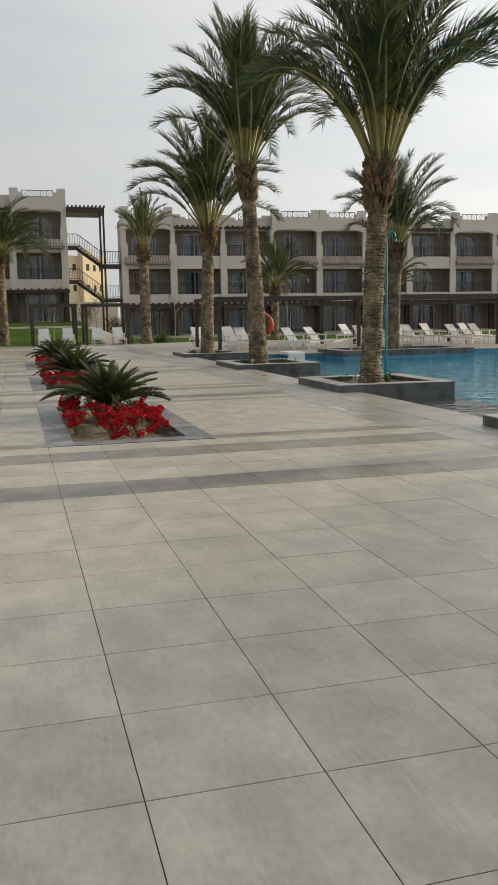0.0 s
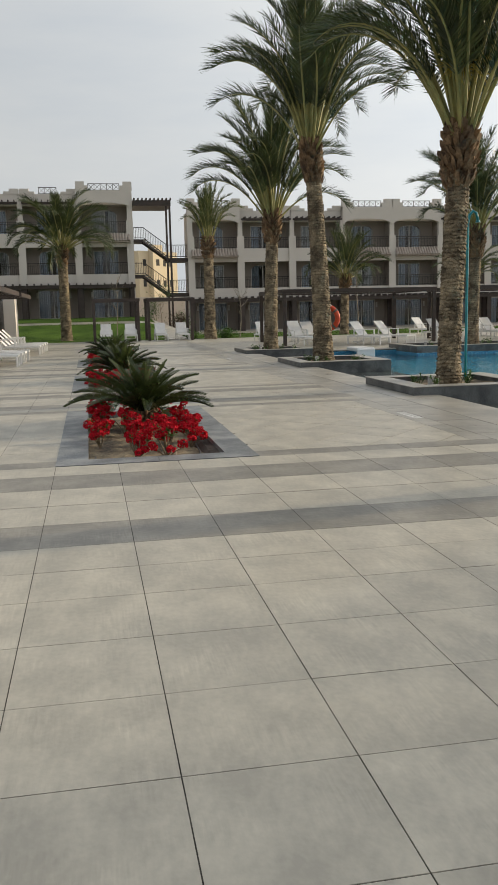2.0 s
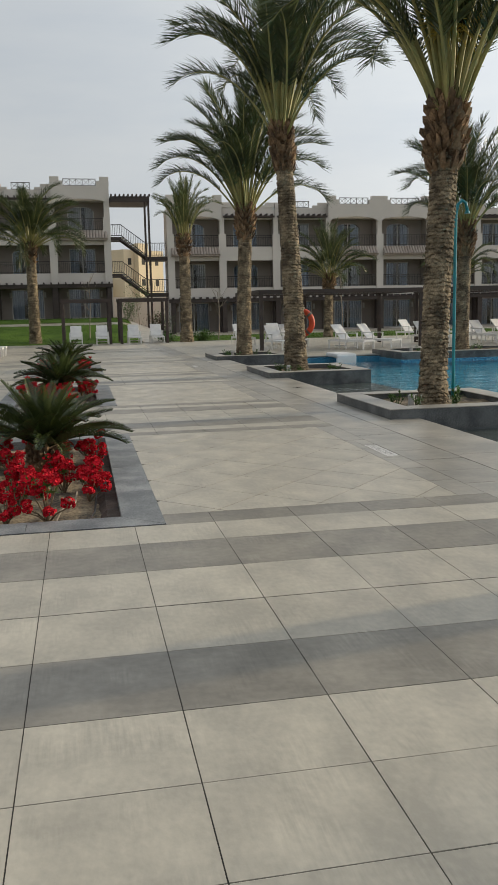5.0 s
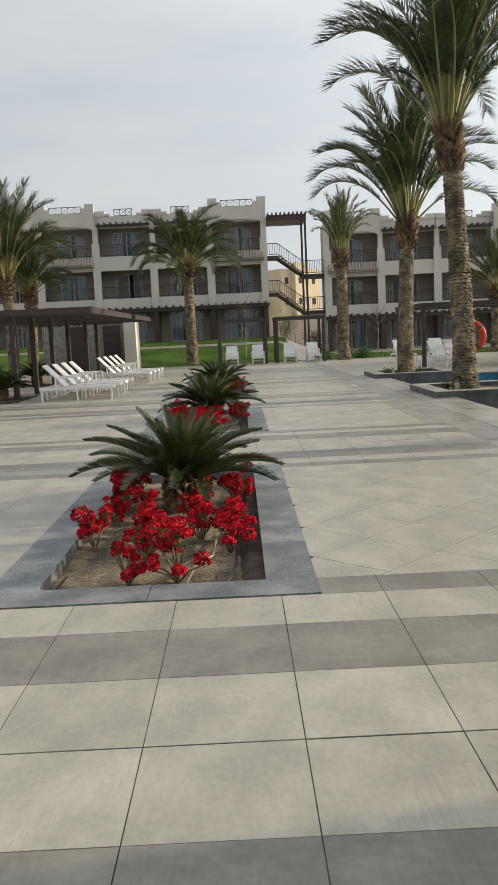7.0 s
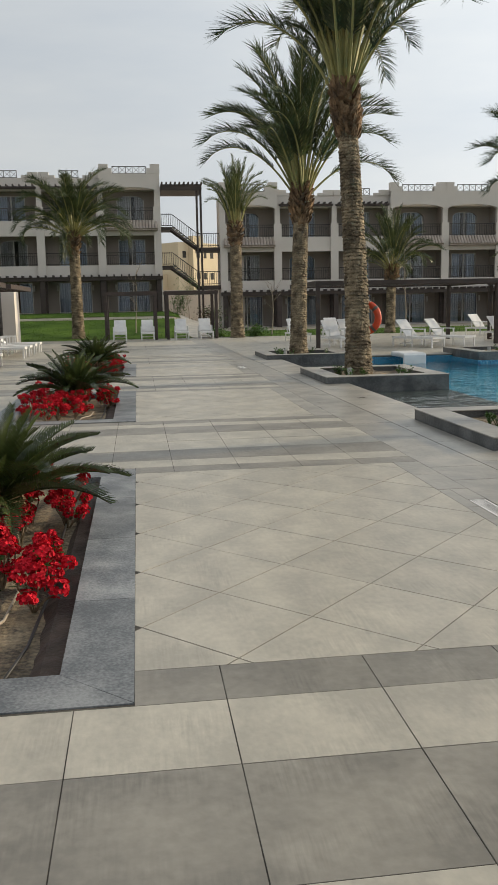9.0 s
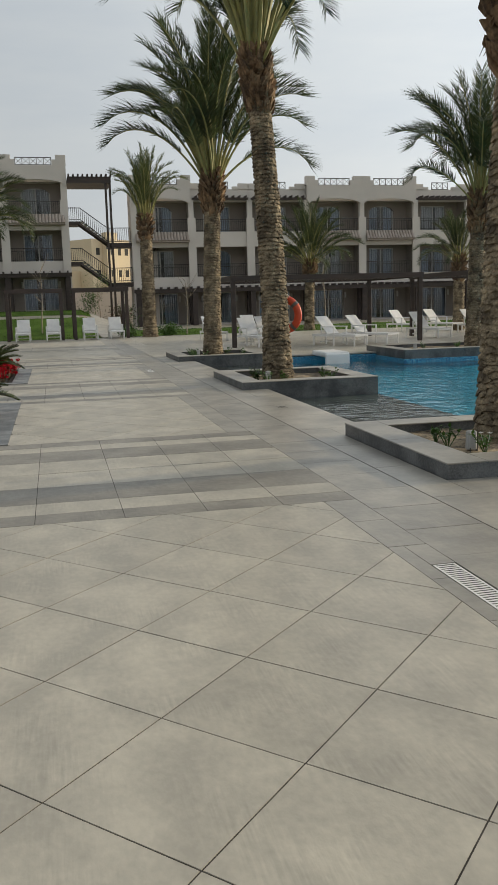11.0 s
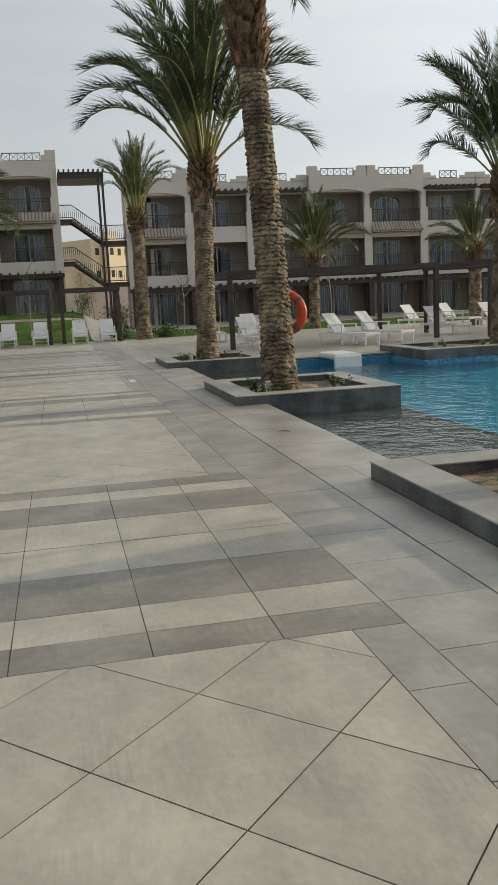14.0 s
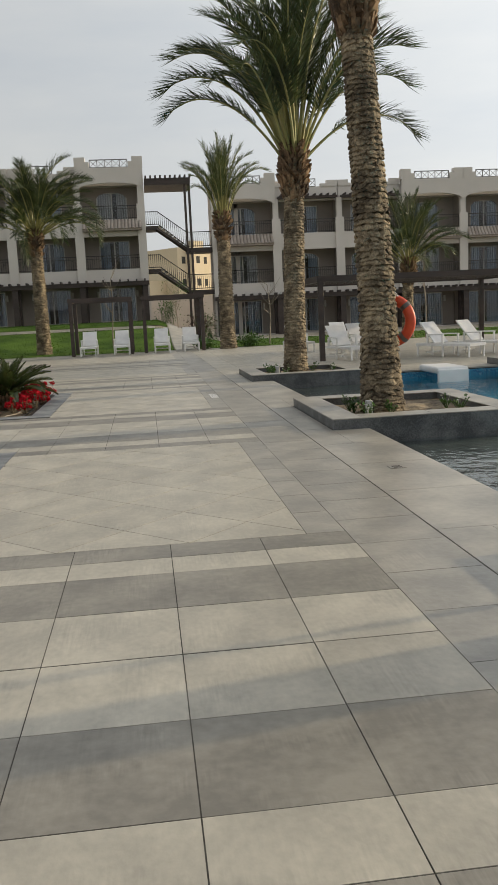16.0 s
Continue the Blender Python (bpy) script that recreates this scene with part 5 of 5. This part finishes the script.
# ---- teal shower pipe, pool lift box, young trees ----
pp = thing("pool_shower", "teal gooseneck shower pipe beside the pool palm", "shower", m=pose(7.84, 16.25, 0.0))
bm = bmesh.new()
tube(bm, [(0, 0, 0)] + [(0, 0, 0.6 * k) for k in range(1, 6)] + [(0.03, 0, 3.17), (0.1, 0, 3.24), (0.17, 0, 3.2), (0.2, 0, 3.08)], 0.028, 8)
part("pipe", bm, M_TEAL, pp, "", True)
bm = bmesh.new()
tube(bm, [(0.2, 0, 3.08), (0.2, 0, 3.03)], [0.03, 0.05], 10)
part("shower_head", bm, M_TEAL, pp)

slide = thing("pool_step_cover", "white moulded cover at the far pool edge", "pool fitting", m=pose(9.95, 29.7, -0.02))
part("cover", soft_box(-0.25, 0.42, -0.75, 0.45, 0.0, 0.14, 0.05, 3), M_WHITE, slide)
part("front", soft_box(-0.24, 0.41, -0.8, -0.7, -0.35, 0.1, 0.03, 2), M_WHITE, slide)


def young_tree(x, y, z, h, seed, leafy):
    rnd = random.Random(seed)
    t = thing("young_tree", "thin bare young tree tied to a stake" if not leafy else "thin young tree with sparse leaves", "tree", "young trees", m=pose(x, y, z))
    bm = bmesh.new()
    trunk = [Vector((0.05 * math.sin(k * 0.8 + seed), 0, h * 0.75 * k / 6)) for k in range(7)]
    tube(bm, trunk, [0.035 - 0.003 * k for k in range(7)], 6)
    ends = []
    for _ in range(11):
        s = trunk[rnd.randint(3, 6)]
        a = rnd.uniform(0, 6.28)
        e = s + Vector((math.cos(a) * rnd.uniform(0.3, 0.7), math.sin(a) * rnd.uniform(0.3, 0.7), rnd.uniform(0.4, 0.9)))
        tube(bm, [s, s.lerp(e, 0.5) + Vector((0, 0, -0.05)), e], [0.016, 0.011, 0.005], 4)
        ends.append(e)
    part("trunk", bm, M_TWIG, t)
    if leafy:
        bm = bmesh.new()
        for e in ends:
            for _ in range(leafy):
                leaf_blade(bm, e + Vector((rnd.gauss(0, 0.16), rnd.gauss(0, 0.16), rnd.gauss(0, 0.16))), Vector((rnd.uniform(-1, 1), rnd.uniform(-1, 1), rnd.uniform(-0.6, 0.6))), 0.1, 0.022)
        part("crown", bm, M_LEAF, t)


young_tree(2.35, 52.0, rise(2.35, 52), 4.0, 61, 0)
young_tree(9.2, 49.0, 0.0, 3.4, 62, 0)
young_tree(15.6, 47.2, 0.0, 4.2, 63, 10)
young_tree(5.6, 60.0, rise(5.6, 60), 2.4, 64, 40)


def hedge(x, y, z, w, h, seed, mat, label):
    rnd = random.Random(seed)
    bm = bmesh.new()
    for _ in range(9):
        tube(bm, [(rnd.uniform(-w, w) * 0.3, rnd.uniform(-0.2, 0.2), -0.05), (rnd.uniform(-w, w) * 0.45, rnd.uniform(-0.3, 0.3), h * 0.8)], [0.02, 0.006], 4)
    for _ in range(520):
        p = Vector((rnd.gauss(0, w * 0.27), rnd.gauss(0, 0.3), abs(rnd.gauss(h * 0.5, h * 0.25))))
        leaf_blade(bm, p, Vector((rnd.uniform(-1, 1), rnd.uniform(-1, 1), rnd.uniform(-0.5, 0.9))), rnd.uniform(0.1, 0.18), 0.04)
    ob = tagged(new("shrub", mesh_of("shrub", bm, mat)), label, "shrub", "garden shrubs")
    ob.matrix_basis = pose(x, y, z)


M_REDLEAF = leaf_material("red_green_leaf", (0.13, 0.06, 0.045), (0.05, 0.045, 0.02))
hedge(5.2, 63.0, rise(5.2, 63), 1.2, 1.6, 71, M_LEAF, "green garden shrub near the stair")
hedge(6.9, 61.0, rise(6.9, 61), 1.4, 1.2, 72, M_REDLEAF, "reddish garden shrub near the stair")
hedge(7.5, 63.5, rise(7.5, 63), 1.4, 1.5, 73, M_LEAF, "green garden shrub near the stair")
hedge(8.2, 47.9, 0.0, 1.0, 0.5, 74, M_LEAF, "low green shrub at the palm's foot")
hedge(6.2, 47.9, 0.0, 0.8, 0.4, 75, M_LEAF, "low green shrub at the palm's foot")


# ---- paving ----
X_EDGE, X_FIELD = 5.006, 4.752       # right ends of the striped rows and of the diagonal fields
ROWS_Y = [5.09 - 0.607 * k for k in range(22)][::-1]
BANDS = [(a, b, "L") for a, b in zip(ROWS_Y, ROWS_Y[1:])]
BANDS += [(5.09, 5.60, "L"), (5.60, 6.13, "L"), (6.13, 6.73, "D"), (6.73, 7.34, "L"), (7.347, 7.98, "L"), (7.98, 8.60, "D"), (8.60, 9.08, "L"), (9.08, 9.40, "D")]
FIELDS = [(9.40, 13.75), (17.35, 21.40), (25.0, 29.05), (32.65, 36.7), (40.3, 44.35)]
for _, a in FIELDS:
    y = a
    for d, c in ((0.28, "D"), (0.355, "L"), (0.6, "D"), (0.592, "L"), (0.593, "L"), (0.58, "D"), (0.31, "L"), (0.29, "D")):
        if y < DECK_END:
            open_joint = 0.006 if BANDS[-1][2] == c == "L" else 0.0
            BANDS.append((y + open_joint, min(y + d, DECK_END), c))
        y += d
X_LINES = [0.275, 0.877, 1.464, 2.07, 2.66, 3.285, 3.878, 4.446, X_EDGE]
X_LEFT = [0.275 - 0.6 * k for k in range(24)][::-1]

GAP = 0.002
floor_ob = thing("floor", "terrace of pale and grey porcelain tiles in stripes and diamonds", "floor", kind="structure")
tile_cache = {}
far_tiles = {}
near_count = [0]


def tile_geometry(pts, z_top=0.0, z_bot=-0.03):
    """A tile: top a little smaller than its foot, so that the edge catches light."""
    cx, cy = sum(p[0] for p in pts) / len(pts), sum(p[1] for p in pts) / len(pts)
    def inset(p, d):
        v = Vector((cx - p[0], cy - p[1]))
        k = d / max(v.length, 0.05)
        return (p[0] + v.x * k, p[1] + v.y * k)
    n = len(pts)
    top = [(*inset(p, 0.0006), z_top) for p in pts]
    bot = [(p[0], p[1], z_bot) for p in pts]
    verts = top + bot
    faces = [tuple(range(n))]
    for i in range(n):
        j = (i + 1) % n
        faces.append((i, n + i, n + j, j))
    return verts, faces


def near(x, y):
    return 0.2 < x < 5.7 and 0.8 < y < 17.4


def lay(pts, mat, name="tile"):
    """One tile, by the corners of its outline, counter-clockwise."""
    cx, cy = sum(p[0] for p in pts) / len(pts), sum(p[1] for p in pts) / len(pts)
    if near(cx, cy) and near_count[0] < 300:
        near_count[0] += 1
        key = (mat.name, tuple((round(p[0] - cx, 3), round(p[1] - cy, 3)) for p in pts))
        if key not in tile_cache:
            v, f = tile_geometry([(p[0] - cx, p[1] - cy) for p in pts])
            tile_cache[key] = sheet(name, v, f, mat)
        ob = part(name, tile_cache[key], None, floor_ob)
        r = random.Random(int(cx * 977 + cy * 131))
        ob.matrix_basis = pose(cx, cy, r.uniform(-0.0006, 0.0006), r.uniform(-0.05, 0.05), r.uniform(-0.05, 0.05), 0)
    else:
        v, f = tile_geometry(pts)
        vs, fs = far_tiles.setdefault(mat.name, ([], []))
        k = len(vs)
        vs += v
        fs += [tuple(i + k for i in q) for q in f]


def lay_rect(x0, x1, y0, y1, mat, holes=()):
    for h in holes:
        if x0 < h[1] - 0.01 and x1 > h[0] + 0.01 and y0 < h[3] - 0.01 and y1 > h[2] + 0.01:
            # keep what sticks out of the hole
            if x0 < h[0] - 0.02:
                lay_rect(x0, h[0], y0, y1, mat, holes)
            if x1 > h[1] + 0.02:
                lay_rect(h[1], x1, y0, y1, mat, holes)
            a, b = max(x0, h[0]), min(x1, h[1])
            if y0 < h[2] - 0.02:
                lay_rect(a, b, y0, h[2], mat, holes)
            if y1 > h[3] + 0.02:
                lay_rect(a, b, h[3], y1, mat, holes)
            return
    g = GAP
    lay([(x0 + g, y0 + g), (x1 - g, y0 + g), (x1 - g, y1 - g), (x0 + g, y1 - g)], mat)


def clip(poly, axis, value, keep_above):
    out = []
    for i, p in enumerate(poly):
        q = poly[(i + 1) % len(poly)]
        pin = (p[axis] >= value) == keep_above
        qin = (q[axis] >= value) == keep_above
        if pin:
            out.append(p)
        if pin != qin:
            t = (value - p[axis]) / (q[axis] - p[axis])
            out.append((p[0] + (q[0] - p[0]) * t, p[1] + (q[1] - p[1]) * t))
    return out


BEDS = [(0.27, 2.30, 9.10, 13.95), (0.27, 2.30, 17.42, 21.7), (0.27, 2.30, 25.1, 29.3)]
# the near field first, so that the nearest tiles are the single ones
for y0, y1, c in sorted(BANDS, key=lambda b: abs(b[0] - 8)):
    mat = M_TILE if c == "L" else M_TILE_DARK
    for a, b in zip(X_LINES, X_LINES[1:]):
        lay_rect(a, b, y0, y1, mat, BEDS)
HX, HY = 0.4165, 0.433
for f0, f1 in FIELDS:
    x_start = 2.30 if f0 < 30 else 0.27
    y_first = 12.49 if f0 < 10 else f0
    for i in range(-12, 6):
        for j in range(-12, 14):
            if (i + j) % 2 == 0:
                continue
            cx, cy = 4.0 + i * HX, y_first + j * HY
            sx, sy = HX - 0.004, HY - 0.004
            poly = [(cx + sx, cy), (cx, cy + sy), (cx - sx, cy), (cx, cy - sy)]
            for ax, v, up in ((0, x_start + GAP, True), (0, X_FIELD - GAP, False), (1, f0 + GAP, True), (1, min(f1, DECK_END) - GAP, False)):
                poly = clip(poly, ax, v, up) if poly else poly
            if len(poly) > 2 and max(p[0] for p in poly) - min(p[0] for p in poly) > 0.03 and max(p[1] for p in poly) - min(p[1] for p in poly) > 0.03:
                lay(poly, M_TILE)
    n = max(1, round((f1 - f0) / 0.6))
    for k in range(n):
        a, b = f0 + (f1 - f0) * k / n, f0 + (f1 - f0) * (k + 1) / n
        lay_rect(X_FIELD, X_EDGE, a, b, M_STONE, [(4.855, X_EDGE, 11.35, 12.12), (4.855, X_EDGE, 26.6, 27.35)])
# grey stone strip and the pool coping
PLANTERS = [(5.93, 8.38, 6.45, 9.0), (5.93, 8.38, 14.12, 16.66), (5.93, 8.38, 21.85, 24.6), (5.93, 8.38, 29.5, 32.0)]
for k in range(-12, 80):
    a = 0.83 + 0.6 * k
    if a < DECK_END:
        lay_rect(X_EDGE, 5.56, a, min(a + 0.6, DECK_END), M_STONE)
for k in range(-9, 25):
    a = 0.42 + 1.2 * k
    lay_rect(5.567, POOL[0] + 0.02, a, min(a + 1.2, POOL[3]), M_COPING, PLANTERS)
# left of the beds
for y0, y1, c in BANDS:
    mat = M_TILE if c == "L" else M_TILE_DARK
    for a, b in zip(X_LEFT, X_LEFT[1:]):
        lay_rect(a, b, y0, y1, mat)
for f0, f1 in FIELDS:
    n = round((f1 - f0) / 0.6)
    for k in range(n):
        for a, b in zip(X_LEFT, X_LEFT[1:]):
            lay_rect(a, b, f0 + (f1 - f0) * k / n, f0 + (f1 - f0) * (k + 1) / n, M_TILE)
# terrace behind the pool
for i in range(62):
    for j in range(30):
        x, y = 5.56 + 0.6 * i, POOL[3] - 0.02 + 0.6 * j
        if y + 0.6 < DECK_END:
            lay_rect(x, x + 0.6, y, y + 0.6, M_COPING if j == 0 else M_TILE, PLANTERS[3:] + [(11.6, 17.0, 28.2, 31.0)])
for name, (vs, fs) in far_tiles.items():
    ob = part("tiles", sheet("tiles", vs, fs, bpy.data.materials[name]), None, floor_ob)
    ob["kind"] = "stuff"
# bedding below the joints
part("bedding", boxes((-14.2, 5.56, -8.2, 9.3, -0.2, -0.0022), (-14.2, 0.4, 9.3, DECK_END, -0.2, -0.0022), (2.2, 5.56, 9.3, DECK_END, -0.2, -0.0022), (5.56, 6.3, -8.2, DECK_END, -0.2, -0.0022),
                      (6.3, 43, POOL[3] + 0.01, DECK_END, -0.2, -0.0022), (0.4, 2.2, 13.8, 17.6, -0.2, -0.0022), (0.4, 2.2, 21.5, 25.3, -0.2, -0.0022), (0.4, 2.2, 29.1, DECK_END, -0.2, -0.0022)), M_GROUT, floor_ob, "dark joint mortar")


# ---- drains ----
def drain(x0, x1, y0, y1):
    d = thing("floor_drain", "white slotted drain grating set in the paving", "drain", "floor drains")
    part("rim", boxes((x0, x1, y0, y0 + 0.012, -0.03, 0.0), (x0, x1, y1 - 0.012, y1, -0.03, 0.0), (x0, x0 + 0.012, y0 + 0.012, y1 - 0.012, -0.03, 0.0), (x1 - 0.012, x1, y0 + 0.012, y1 - 0.012, -0.03, 0.0)), M_WHITE, d)
    n = int((y1 - y0) / 0.032)
    for k in range(n):
        y = y0 + 0.018 + k * (y1 - y0 - 0.03) / n
        part("bar", boxes((x0 + 0.012, x1 - 0.012, y, y + 0.016, -0.02, -0.001)), M_WHITE, d)


drain(4.862, 4.995, 11.36, 12.11)
drain(4.862, 4.995, 26.61, 27.34)


# ---- depth mark on the coping ----
mark = thing("depth_marker", "small grey depth tile set in the pool coping", "marker", m=pose(5.95, 19.35, 0.001))
part("plate", boxes((-0.07, 0.07, -0.07, 0.07, 0.0, 0.003)), M_COPING, mark)
for d in ((-0.04, 0.04, 0.035, 0.045, 0.003, 0.0045), (-0.04, -0.03, 0.0, 0.035, 0.003, 0.0045), (-0.04, 0.04, -0.005, 0.004, 0.003, 0.0045), (0.03, 0.04, -0.045, -0.005, 0.003, 0.0045), (-0.04, 0.03, -0.045, -0.035, 0.003, 0.0045)):
    part("bar", boxes(d), M_METAL, mark)
